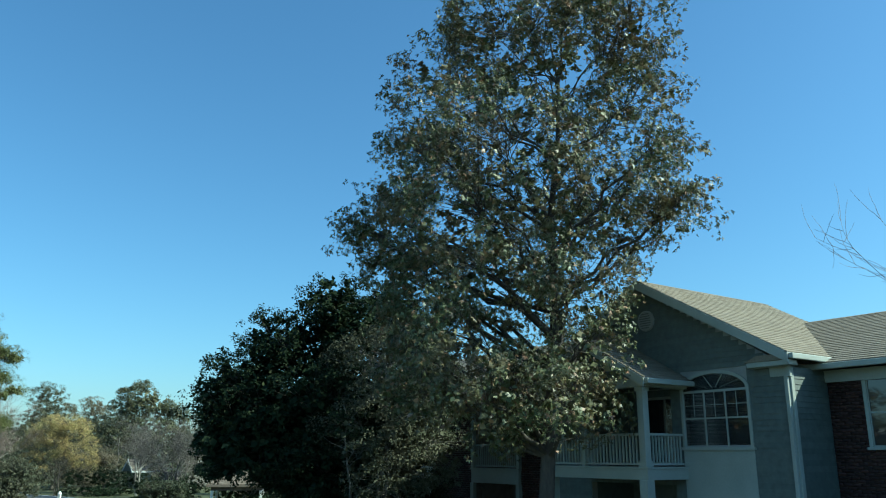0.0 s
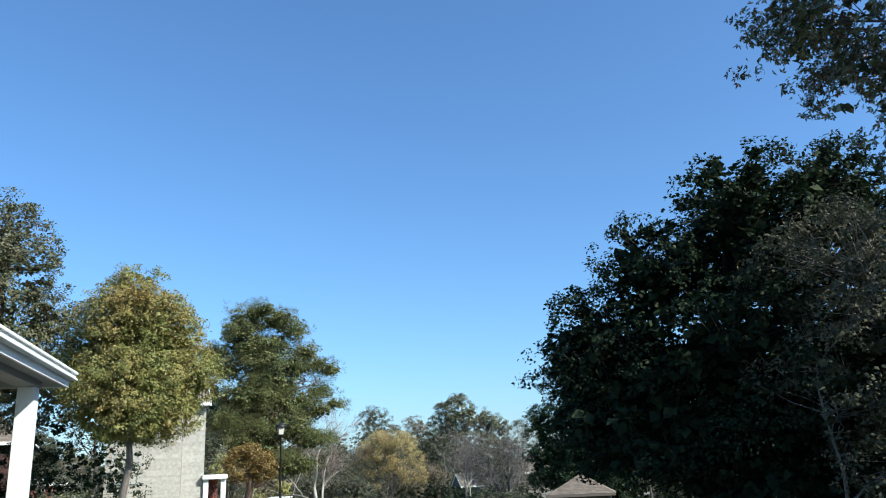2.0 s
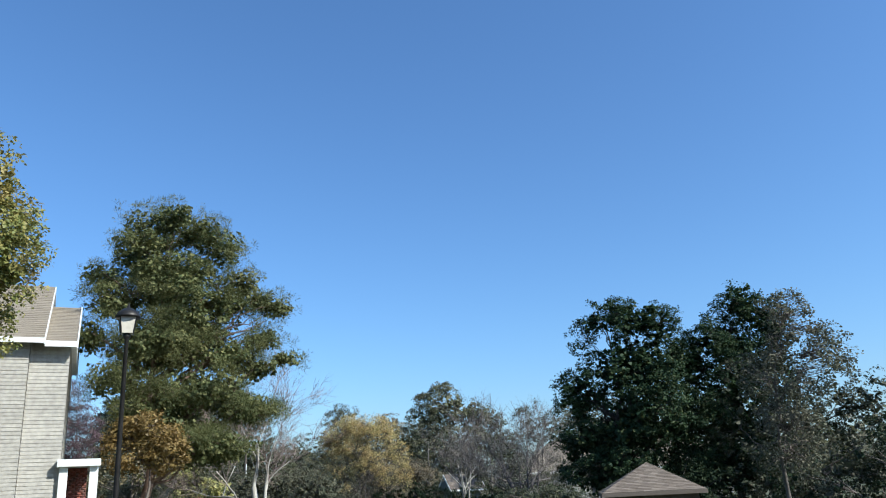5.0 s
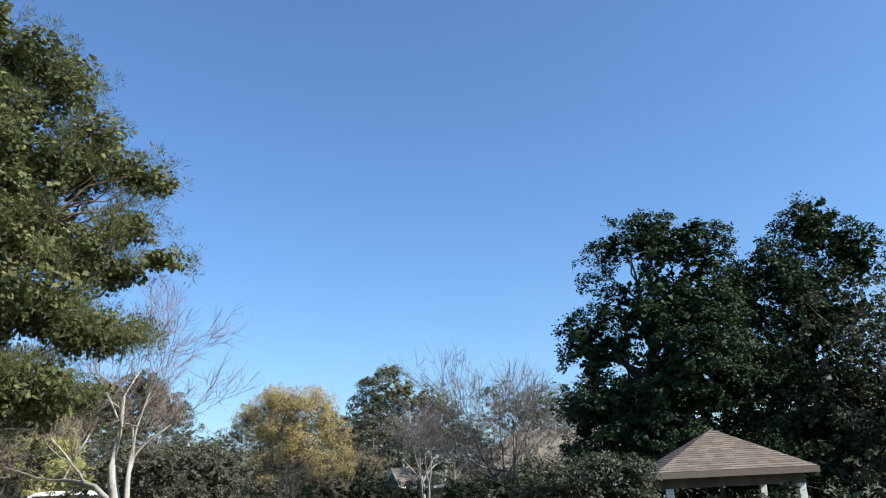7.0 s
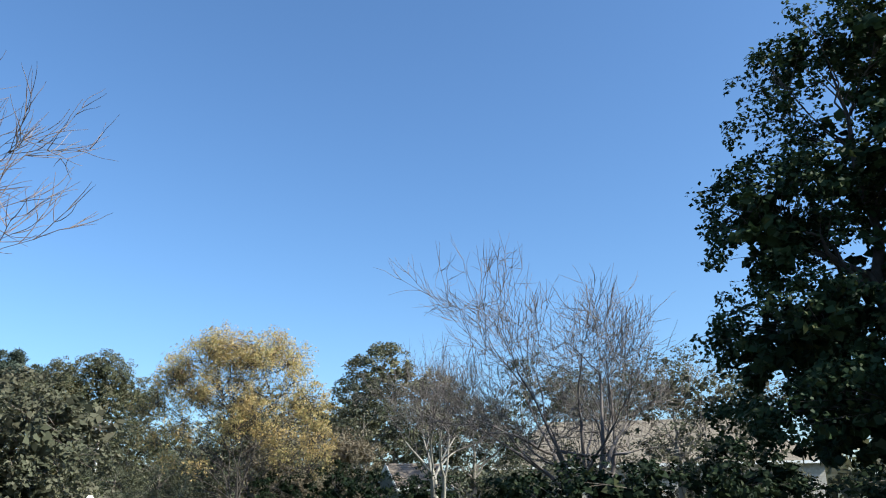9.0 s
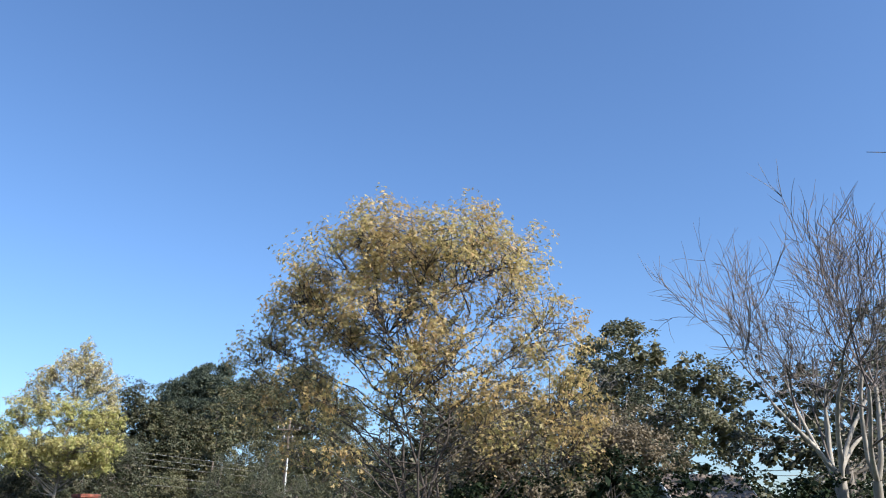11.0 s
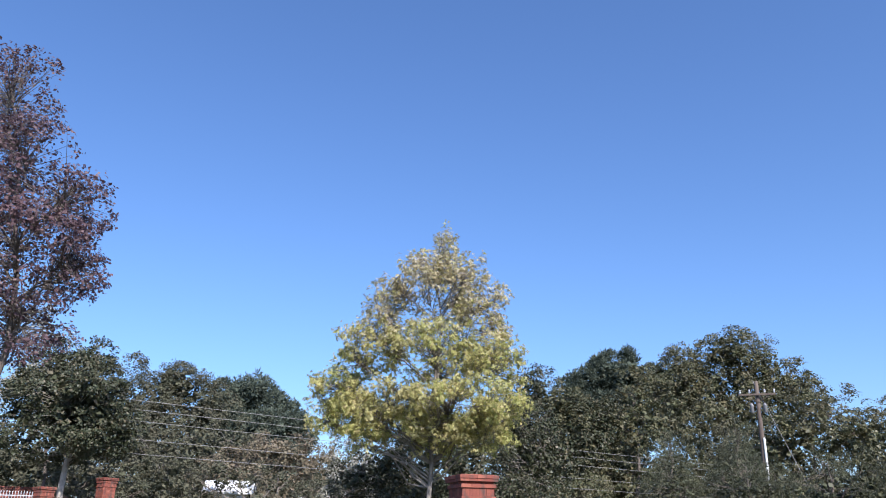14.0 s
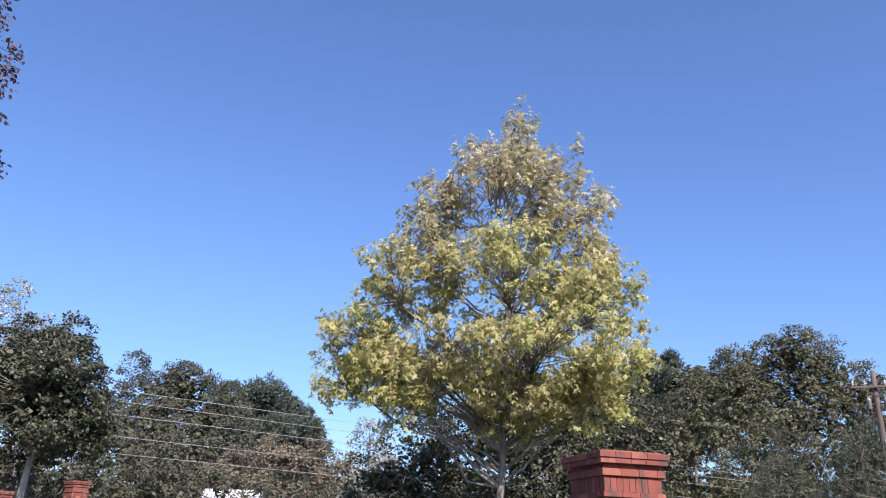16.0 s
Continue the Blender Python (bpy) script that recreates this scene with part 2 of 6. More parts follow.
# ---- mesh helpers ----
def link_mesh(name, verts, faces, material, parent=None, label="", smooth=False):
    me = bpy.data.meshes.new(name)
    if isinstance(faces, np.ndarray):
        nf, k = faces.shape
        me.vertices.add(len(verts))
        me.vertices.foreach_set("co", np.asarray(verts, np.float32).ravel())
        me.loops.add(nf * k)
        me.loops.foreach_set("vertex_index", faces.astype(np.int32).ravel())
        me.polygons.add(nf)
        me.polygons.foreach_set("loop_start", np.arange(0, nf * k, k, dtype=np.int32))
        me.update(calc_edges=True)
    else:
        me.from_pydata(verts, [], faces)
    if smooth:
        me.polygons.foreach_set("use_smooth", np.ones(len(me.polygons), bool))
    me.materials.append(material)
    ob = new(name, me)
    if parent:
        ob.parent = parent
    if label:
        tagged(ob, label)
    return ob


def part(name, bm, material, parent, label="", smooth=False):
    me = bpy.data.meshes.new(name)
    bm.to_mesh(me)
    bm.free()
    if smooth:
        me.polygons.foreach_set("use_smooth", np.ones(len(me.polygons), bool))
    me.materials.append(material)
    ob = new(name, me)
    ob.parent = parent
    return tagged(ob, label)


def thing(name, m, label, category, group="", kind=""):
    ob = new(name)
    ob.matrix_world = m
    return tagged(ob, label, category, group, kind)


def box(bm, x0, x1, y0, y1, z0, z1, bevel=0.0, m=None):
    t = Matrix.Translation(((x0 + x1) / 2, (y0 + y1) / 2, (z0 + z1) / 2)) @ Matrix.Diagonal((x1 - x0, y1 - y0, z1 - z0, 1))
    vs = bmesh.ops.create_cube(bm, size=1, matrix=(m or Matrix()) @ t)["verts"]
    if bevel:
        es = {e for v in vs for e in v.link_edges}
        bmesh.ops.bevel(bm, geom=list(es), offset=bevel, segments=2, affect="EDGES", profile=0.6)
    return bm


def boxes(*rows, bevel=0.0):
    bm = bmesh.new()
    for r in rows:
        box(bm, *r, bevel=bevel)
    return bm


def lathe(bm, rings, sides=16, m=None):
    """rings: (radius, z) from bottom to top."""
    prev = None
    for r, z in rings:
        ring = [bm.verts.new((m or Matrix()) @ Vector((r * math.cos(a), r * math.sin(a), z))) for a in np.linspace(0, 2 * math.pi, sides, endpoint=False)]
        if prev:
            for i in range(sides):
                bm.faces.new((prev[i], prev[(i + 1) % sides], ring[(i + 1) % sides], ring[i]))
        else:
            bm.faces.new(ring[::-1])
        prev = ring
    bm.faces.new(prev)
    return bm


def tubes(paths, sides=6):
    """paths: (points, radii); one vertex and one face array for all of them."""
    vs, fs, at = [], [], 0
    ang = np.linspace(0, 2 * np.pi, sides, endpoint=False)
    for pts, rad in paths:
        pts = np.asarray(pts, float)
        d = np.gradient(pts, axis=0)
        d /= np.linalg.norm(d, axis=1, keepdims=True) + 1e-9
        ref = np.where(np.abs(d[:, 2:3]) > 0.9, [[1.0, 0, 0]], [[0, 0, 1.0]])
        u = np.cross(d, ref)
        u /= np.linalg.norm(u, axis=1, keepdims=True) + 1e-9
        w = np.cross(d, u)
        ring = pts[:, None] + np.asarray(rad)[:, None, None] * (np.cos(ang)[None, :, None] * u[:, None] + np.sin(ang)[None, :, None] * w[:, None])
        vs.append(ring.reshape(-1, 3))
        i = np.arange(len(pts) - 1)[:, None] * sides + np.arange(sides)[None]
        j = np.arange(len(pts) - 1)[:, None] * sides + (np.arange(sides)[None] + 1) % sides
        fs.append(np.stack([i, j, j + sides, i + sides], -1).reshape(-1, 4) + at)
        at += len(pts) * sides
    return np.concatenate(vs), np.concatenate(fs)


# ---- ground ----
def ground_z(x, y):
    """The land falls along the drive, and a little more on the drive's north-east side."""
    z = np.interp(y, [-60, 0, 15, 28, 45, 60, 300], [0.6, 0.0, -0.85, -1.75, -2.7, -2.5, -2.4])
    side = np.interp(x + 0.45 * np.clip(y, -20, 60), [2.5, 9], [0.0, 1.0])
    bank = 1.6 * np.interp(x, [-84, -80.5], [1.0, 0.0])                     # the land is higher beyond the street
    return z + bank - 0.5 * side * np.interp(y, [5, 18, 60, 75], [0.3, 1, 1, 0.3])


def on_ground(x, y):
    return float(ground_z(x, y))


# ---- trees ----
def unit(v):
    return v / (np.linalg.norm(v, axis=-1, keepdims=True) + 1e-9)


def foliage(rng, centres, spread, count, size, kind, outward=None):
    """Leaves round the given centres, each centre a tuft. broad, lobed: leaves laid over the tuft like scales; needle: thin blades fanning out of it."""
    pick = rng.integers(0, len(centres), count)
    s = size * rng.uniform(0.65, 1.25, (count, 1))
    if outward is None:
        outward = unit(centres - centres.mean(0))
    own = rng.uniform(0.7, 1.3, (len(centres), 1))[pick]
    if kind == "needle":
        way = unit(rng.normal(0, 1, (count, 3)) + outward[pick] * 0.35 + (0, 0, 0.45))
        c = centres[pick] + way * spread * own * rng.uniform(0.15, 1.0, (count, 1))
        wide = 0.06 if size < 0.16 else 0.085 if size < 0.3 else 0.12
        out = np.zeros((count, 3))
    else:
        ball = unit(rng.normal(0, 1, (count, 3)) + outward[pick] * 0.55 + (0, 0, 0.25))
        c = centres[pick] + ball * spread * own * rng.uniform(0.1, 1.0, (count, 1)) ** 0.45 * (1, 1, 0.72)
        if kind == "lobed":
            # the leaves of a tuft follow a short spray that grows outwards
            spray = unit(outward + rng.normal(0, 0.5, centres.shape) + (0, 0, 0.2))[pick]
            t = rng.uniform(-0.9, 1.35, (count, 1))
            c = centres[pick] + ball * spread * own * (0.62 - 0.24 * t) + spray * spread * own * t
        way = unit(rng.normal(0, 1, (count, 3)) * (1, 1, 0.6) + outward[pick] * 0.4 + (0, 0, -0.45))
        wide = 0.42 if kind == "core" else 0.33
        out = ball * 0.8 + outward[pick] * 0.5
    side = unit(np.cross(way, rng.normal(0, 0.5, (count, 3)) + 1.2 * out + (0, 0, 0.5)))
    nor = np.cross(side, way)
    if kind == "lobed":
        tip = [way, unit(way * 0.55 + side * 0.85), unit(way * 0.55 - side * 0.85)]
        v = []
        for k, (t, g) in enumerate(zip(tip, (1.0, 0.82, 0.82))):
            w = np.cross(nor, t)
            v += [c, c + t * s * 0.5 * g + w * s * 0.19 + nor * s * 0.07, c + t * s * g - nor * s * (0.05 + 0.05 * (k > 0)), c + t * s * 0.5 * g - w * s * 0.19 + nor * s * 0.07]
        v = np.stack([v[0], *v[1:4], *v[5:8], *v[9:12]], 1)
        k = np.arange(count)[:, None] * 10
        return v.reshape(-1, 3), np.concatenate([k + [0, 1, 2, 3], k + [0, 4, 5, 6], k + [0, 7, 8, 9]])
    v = np.stack([c, c + way * s * 0.45 + side * s * wide + nor * s * 0.12, c + way * s, c + way * s * 0.45 - side * s * wide + nor * s * 0.12], 1)
    return v.reshape(-1, 3), np.arange(count * 4).reshape(-1, 4)


def bend(rng, a, b, n, sag, wob):
    t = np.linspace(0, 1, n)[:, None]
    p = a + (b - a) * t + np.array([0, 0, 1.0]) * sag * t * (1 - t)
    p[1:-1] += rng.normal(0, wob, (n - 2, 3))
    return p


def crown_tufts(rng, rows, area, count, solid, puff=0.0):
    """Tufts over the lobes of a crown: most of them lie on the outside, gathered into boughs, and few inside another lobe."""
    kids = max(5, int(count / len(rows) / 6))
    hubs, hub_r = [], []
    for x, y, z, r, h in rows:
        way = unit(rng.normal(0, 1, (kids, 3)) + (0, 0, 0.15))
        hubs.append(np.array([x, y, z]) + way * np.array([r, r, h]) * rng.uniform(0.52, 0.74, (kids, 1)))
        hub_r.append(np.tile([[r, r, h * 1.05]], (kids, 1)) * rng.uniform(0.3, 0.48, (kids, 1)))
    hubs, hub_r = np.concatenate(hubs), np.concatenate(hub_r)
    if puff:
        hub_r = np.array([1.0, 1.0, 0.62]) * puff * rng.uniform(0.7, 1.25, (len(hubs), 1))
    weight = np.repeat(area / kids, kids)
    pick = rng.choice(len(hubs), count * 3, p=weight / weight.sum())
    way = unit(rng.normal(0, 1, (count * 3, 3)) + unit(hubs[pick] - rows[pick // kids, :3]) * 0.5 + (0, 0, 0.2))
    c = hubs[pick] + way * hub_r[pick] * rng.uniform(0.35, 1.0, (count * 3, 1)) ** 0.5
    deepest = np.full(len(c), 9.0)
    for x, y, z, r, h in rows:
        deepest = np.minimum(deepest, np.linalg.norm((c - (x, y, z)) / (r, r, h), axis=1))
    keep = (deepest > solid) | (rng.uniform(0, 1, len(c)) < 0.3)
    c, way = c[keep][:count], way[keep][:count]
    mid = (rows[:, :3] * area[:, None]).sum(0) / area.sum()
    return c, unit(way * 0.6 + unit(c - mid) * 0.8)


def tree(name, label, seed, x, y, lobes, leaf, leaves, size, bark=BARK, trunk_r=0.2, view=(0, 1), deep=1.0, kind="broad", per=14, spread=0.32, stems=1, low=0.25, twigs=0.5, group="", core=0.0, core_size=2.0, arch=0.1, solid=0.72, flare=0.0, grow=1.14, puff=0.0, dry=None):
    """A tree of limbs and leaves. lobes: parts of the crown (dx, dy, z, radius, half height); deep: how far they repeat along the view."""
    rng = np.random.default_rng(seed)
    zb = on_ground(x, y) - 0.1
    holder = thing(name, pose(x, y, zb), label, "tree", group)
    L = np.array(lobes, float)
    L[:, 2] -= zb
    half = np.abs(L[:, :2]).max() + 0.1
    rows = []
    for dx, dy, z, r, h in L:
        k = deep * (1.05 - np.hypot(dx, dy) / (half * 1.15))
        rows.append((dx, dy, z, r, h))
        if deep:
            for sgn in (-1, 1):
                rows.append((dx + view[0] * k * sgn + rng.normal(0, 0.15 * r), dy + view[1] * k * sgn, z + rng.normal(0, 0.15 * h), r * 0.9, h * 0.9))
    rows = np.array(rows)
    rows[:, 3:] *= grow
    area = rows[:, 3] * (rows[:, 3] + rows[:, 4])
    n_c = max(12, leaves // per)
    c, outward = crown_tufts(rng, rows, area, n_c, solid, puff)
    c, outward = c[c[:, 2] > 0.15], outward[c[:, 2] > 0.15]
    top = L[:, 2].max()
    paths = []
    axes = []
    for s in range(stems):
        lean = rng.normal(0, 0.18, 2) * (stems > 1) * top * 0.5
        if flare:
            turn = 2 * math.pi * (s + rng.uniform(-0.3, 0.3)) / stems
            lean = np.array([math.cos(turn), math.sin(turn)]) * flare * top * rng.uniform(0.4, 1.0)
        goal = np.array([*(lean + (L[L[:, 2].argmax(), :2] * 0.4 * (stems == 1))), top * (0.97 if stems == 1 else rng.uniform(0.6, 0.9))])
        p = bend(rng, np.array([*(rng.normal(0, 0.14, 2) * (stems > 1)), 0.0]), goal, 9, 0, 0.012 * top)
        t = np.linspace(0, 1, 9)
        rad = trunk_r * (1 - 0.93 * t) * np.where(t == 0, 1.3, 1.0) * (1 if stems == 1 else 0.62)
        paths.append((p, rad))
        axes.append((p, rad))
    tips = []
    for dx, dy, z, r, h in rows:
        p, rad = axes[rng.integers(len(axes))]
        hgt = np.clip(z - 0.55 * np.hypot(dx, dy) - 0.4 * h, low * top * 0.8, 0.93 * top)
        i = int(np.clip(np.searchsorted(p[:, 2], hgt), 1, 7))
        f = np.clip((hgt - p[i - 1, 2]) / (p[i, 2] - p[i - 1, 2] + 1e-6), 0, 1)
        a = p[i - 1] + (p[i] - p[i - 1]) * f
        b = np.array([dx, dy, z + 0.2 * h])
        q = bend(rng, a, b, 7, arch * np.linalg.norm(b - a), 0.03 * np.linalg.norm(b - a))
        r0 = max(0.016, min(rad[i] * 0.6, trunk_r * 0.3))
        paths.append((q, r0 * (1 - 0.8 * np.linspace(0, 1, 7))))
        tips.append(q)
    u = np.linspace(0.25, 1, 26)
    wood = np.concatenate([np.column_stack([np.interp(u, np.linspace(0, 1, 7), q[:, i]) for i in range(3)]) for q in tips])
    fine = []
    for k in rng.permutation(len(c))[: int(len(c) * twigs)]:
        d = np.linalg.norm(wood - c[k], axis=1) + np.maximum(0, wood[:, 2] - c[k, 2]) * 0.6
        j = wood[rng.choice(np.argpartition(d, 18)[:18])]
        fine.append((bend(rng, j, c[k], 3, 0.05, 0.03), np.array([0.011, 0.007, 0.003]) * (1 + trunk_r)))
    if stems > 1:
        for p in axes:
            v, f = tubes([p], 8)
            link_mesh("stem", v, f, bark, holder, smooth=True)
        v, f = tubes(paths[stems:], 8)
        tagged(link_mesh("branchwork", v, f, bark, holder, smooth=True), kind="stuff")
    else:
        v, f = tubes(paths, 8)
        link_mesh("trunk", v, f, bark, holder, smooth=True)
    if fine:
        v, f = tubes(fine, 3)
        tagged(link_mesh("branchwork", v, f, bark, holder), kind="stuff")
    v, f = foliage(rng, c, spread, leaves, size, kind, outward)
    if core:
        n_i = max(8, int(leaves * core / 12))
        big = np.where(rows[:, 3] > rows[:, 3].mean() * 0.5, area, 0)
        which = rng.choice(len(rows), n_i, p=big / big.sum())
        inner = rows[which, :3] + unit(rng.normal(0, 1, (n_i, 3))) * (rng.uniform(0, 1, (n_i, 1)) ** 0.5) * 0.7 * rows[which][:, [3, 3, 4]]
        v2, f2 = foliage(rng, inner[inner[:, 2] > 0.2], spread * (1.1 if kind == "needle" else 0.5), int(leaves * core), size * core_size, "core")
        v, f = np.concatenate([v, v2]), np.concatenate([f, f2 + len(v)])
    if dry:
        # towards the top of the crown more and more leaves are withered, and some have fallen
        z0, soft_edge, fallen, dry_leaf = dry
        n_f = len(v) // 10
        high = v.reshape(n_f, 10, 3)[:, 0, 2] + zb
        share = np.clip((high - z0) / soft_edge + 0.5, 0, 1)
        roll = rng.uniform(0, 1, n_f)
        dried = roll < share * 0.7
        gone = rng.uniform(0, 1, n_f) < share * fallen
        for nm, keep, mat in (("withered_leaves", dried & ~gone, dry_leaf), ("crown", ~dried & ~gone, leaf)):
            v3 = v.reshape(n_f, 10, 3)[keep].reshape(-1, 3)
            k = np.arange(keep.sum())[:, None] * 10
            link_mesh(nm, v3, np.concatenate([k + [0, 1, 2, 3], k + [0, 4, 5, 6], k + [0, 7, 8, 9]]), mat, holder)
        return holder
    link_mesh("crown", v, f, leaf, holder)
    return holder


def bare_tree(name, label, seed, x, y, height, trunk_r, bark, twig, levels=5, spread=0.5, fork=0.22, lean=(0, 0), stems=1, kids=3, fine=0.006, splay=0.0):
    rng = np.random.default_rng(seed)
    zb = on_ground(x, y) - 0.1
    holder = thing(name, pose(x, y, zb), label, "tree")
    thick, thin = [], []

    def grow(p, way, length, r, level):
        n = 5
        pts = [p]
        w = way
        for _ in range(n):
            w = unit(w + rng.normal(0, 0.11, 3) + (0, 0, 0.035))
            pts.append(pts[-1] + w * length / n)
        pts = np.array(pts)
        rad = r * np.linspace(1, 0.6 if level < levels else 0.4, n + 1)
        (thick if r > 0.025 else thin).append((pts, rad))
        if level == levels:
            return
        for k in range(kids + (level > 1)):
            i = n if k == 0 else rng.integers(2, n + 1)
            out = unit(w + rng.normal(0, spread * (0.6 if k == 0 else 1.15), 3) + (0, 0, 0.12))
            grow(pts[i], out, length * rng.uniform(0.62, 0.85), max(fine, rad[i] * rng.uniform(0.5, 0.72)), level + 1)

    for s in range(stems):
        w = unit(np.array([lean[0] + rng.normal(0, 0.22) * (stems > 1), lean[1] + rng.normal(0, 0.22) * (stems > 1), 1.0]))
        if splay:
            turn = 2 * math.pi * (s + rng.uniform(-0.25, 0.25)) / stems
            w = unit(np.array([math.cos(turn), math.sin(turn), rng.uniform(0.8, 1.3) / splay]) * splay)
        grow(np.array([*(rng.normal(0, 0.1, 2) * (stems > 1)), 0.0]), w, height * fork, trunk_r, 0)
    v, f = tubes(thick, 7)
    link_mesh("trunk", v, f, bark, holder, smooth=True)
    v, f = tubes(thin, 3)
    tagged(link_mesh("branchwork", v, f, twig, holder), kind="stuff")
    return holder

# ---- large structure: ground, drive, kerbs ----
def graded(a, b, fine0, fine1, step, coarse):
    return np.unique(np.round(np.concatenate([np.linspace(a, fine0, coarse), np.arange(fine0, fine1, step), np.linspace(fine1, b, coarse)]), 2))


gx, gy = graded(-900, 900, -150, 70, 2.0, 26), graded(-900, 900, -50, 170, 2.0, 26)
GX, GY = np.meshgrid(gx, gy)
GZ = ground_z(GX, GY) + 0.03 * np.sin(GX * 0.9) * np.cos(GY * 0.7)
nx = len(gx)
ii = (np.arange(len(gy) - 1)[:, None] * nx + np.arange(nx - 1)[None]).ravel()
ground = link_mesh("ground", np.stack([GX, GY, GZ - 0.06], -1).reshape(-1, 3), np.stack([ii, ii + 1, ii + nx + 1, ii + nx], -1), GRASS, smooth=True)
tagged(ground, "lawn and leaf litter sloping gently along the drive", "ground", kind="structure")


def smooth_line(pts, n):
    """A Catmull-Rom line through the points."""
    p = np.array([pts[0], *pts, pts[-1]], float)
    out = []
    for i in range(1, len(p) - 2):
        t = np.linspace(0, 1, n, endpoint=False)[:, None]
        a, b, c, d = p[i - 1 : i + 3]
        out.append(0.5 * (2 * b + (c - a) * t + (2 * a - 5 * b + 4 * c - d) * t**2 + (3 * b - a - 3 * c + d) * t**3))
    return np.concatenate([*out, p[-1:]])


def strip(name, line, offsets, lift, material, label, category):
    """A ribbon along a line: offsets (to the left, height) across it."""
    d = unit(np.gradient(line, axis=0))
    left = np.stack([-d[:, 1], d[:, 0]], -1)
    rows = []
    for off, h in offsets:
        xy = line + left * off
        rows.append(np.column_stack([xy, ground_z(line[:, 0], line[:, 1]) + lift + h]))
    v = np.stack(rows, 1)
    n, k = v.shape[:2]
    i = (np.arange(n - 1)[:, None] * k + np.arange(k - 1)[None]).ravel()
    return tagged(link_mesh(name, v.reshape(-1, 3), np.stack([i, i + k, i + k + 1, i + 1], -1), material), label, category, kind="structure")


LANE = [(7, -24), (2.5, -10), (0, 0), (-3.2, 8), (-6.75, 14.5), (-13.6, 28.3), (-19.8, 44.2), (-27.3, 62.8), (-31.1, 67.8), (-36, 72.3), (-41.3, 75.8), (-50.6, 80.1), (-62, 85.2), (-84, 95)]
lane = smooth_line(LANE, 8)
dl = unit(np.gradient(lane, axis=0))
drive_mid = lane + np.stack([-dl[:, 1], dl[:, 0]], -1) * 1.6
strip("road", drive_mid, [(3.2, 0), (1, 0.04), (-1, 0.04), (-3.2, 0)], 0.03, ASPHALT, "worn grey asphalt drive", "road")
for sgn in (1, -1):
    strip("kerb", drive_mid, [(sgn * 3.2, -0.05), (sgn * 3.2, 0.13), (sgn * 3.24, 0.15), (sgn * 3.38, 0.15), (sgn * 3.38, -0.1)][:: -sgn], 0.03, CONCRETE, "pale concrete kerb beside the drive", "kerb")
street = np.column_stack([np.linspace(-78.5, -71.5, 30), np.linspace(-60, 230, 30)])
strip("street", street, [(4.2, 0), (0, 0.08), (-4.2, 0)], 0.06, ASPHALT, "wide asphalt street beyond the gate", "road")


def cells(rows):
    """Many boxes (x0, x1, y0, y1, z0, z1) as one vertex and face array."""
    r = np.asarray(rows, float)
    ix = np.array([[0, 2, 4], [1, 2, 4], [1, 3, 4], [0, 3, 4], [0, 2, 5], [1, 2, 5], [1, 3, 5], [0, 3, 5]])
    v = r[:, ix].reshape(-1, 3)
    q = np.array([[0, 3, 2, 1], [4, 5, 6, 7], [0, 1, 5, 4], [1, 2, 6, 5], [2, 3, 7, 6], [3, 0, 4, 7]])
    return v, (np.arange(len(r))[:, None, None] * 8 + q[None]).reshape(-1, 4)


def spans(a, b, holes):
    """What is left of a to b without the holes."""
    out, at = [], a
    for h0, h1 in sorted(holes):
        if h0 > at:
            out.append((at, min(h0, b)))
        at = max(at, h1)
    if at < b:
        out.append((at, b))
    return [(p, q) for p, q in out if q - p > 0.01]


def siding(parent, material, s0, s1, z0, z1, y, holes=(), edge=None, lap=0.13, axis="x"):
    """Lapped boards on a wall in the plane y, facing -y; edge(z) gives the ends under a gable; holes: (s0, s1, z0, z1)."""
    v, f = [], []
    z = z0
    while z < z1 - 0.01:
        top = min(z + lap, z1)
        a, b = edge(top) if edge else (s0, s1)
        for p, q in spans(max(a, s0), min(b, s1), [(h[0], h[1]) for h in holes if h[2] < top - 0.02 and h[3] > z + 0.02]):
            n = len(v)
            if axis == "x":
                v += [(p, y - 0.022, z), (q, y - 0.022, z), (q, y - 0.006, top + 0.004), (p, y - 0.006, top + 0.004), (p, y, z), (q, y, z)]
            else:
                v += [(y + 0.022, p, z), (y + 0.022, q, z), (y + 0.006, q, top + 0.004), (y + 0.006, p, top + 0.004), (y, p, z), (y, q, z)]
            f += [(n, n + 1, n + 2, n + 3), (n + 4, n + 5, n + 1, n)]
        z = top
    return tagged(link_mesh("siding", v, f, material, parent), kind="stuff")


def brickwork(parent, material, s0, s1, z0, z1, y, holes=(), seed=1):
    rng = np.random.default_rng(seed)
    rows, course, k = [], 0.076, 0
    z = z0
    while z + course <= z1 + 0.01:
        for p, q in spans(s0, s1, [(h[0], h[1]) for h in holes if h[2] < z + course - 0.01 and h[3] > z + 0.01]):
            x = p - (0.105 if k % 2 else 0)
            while x < q - 0.02:
                a, b = max(p, x) + 0.005, min(q, x + 0.2)
                if b - a > 0.02:
                    rows.append((a, b, y - 0.012 - rng.uniform(0, 0.004), y + 0.03, z + 0.005, z + course - 0.005))
                x += 0.21
        z += course
        k += 1
    v, f = cells(rows)
    return tagged(link_mesh("bricks", v, f, material, parent), kind="stuff")


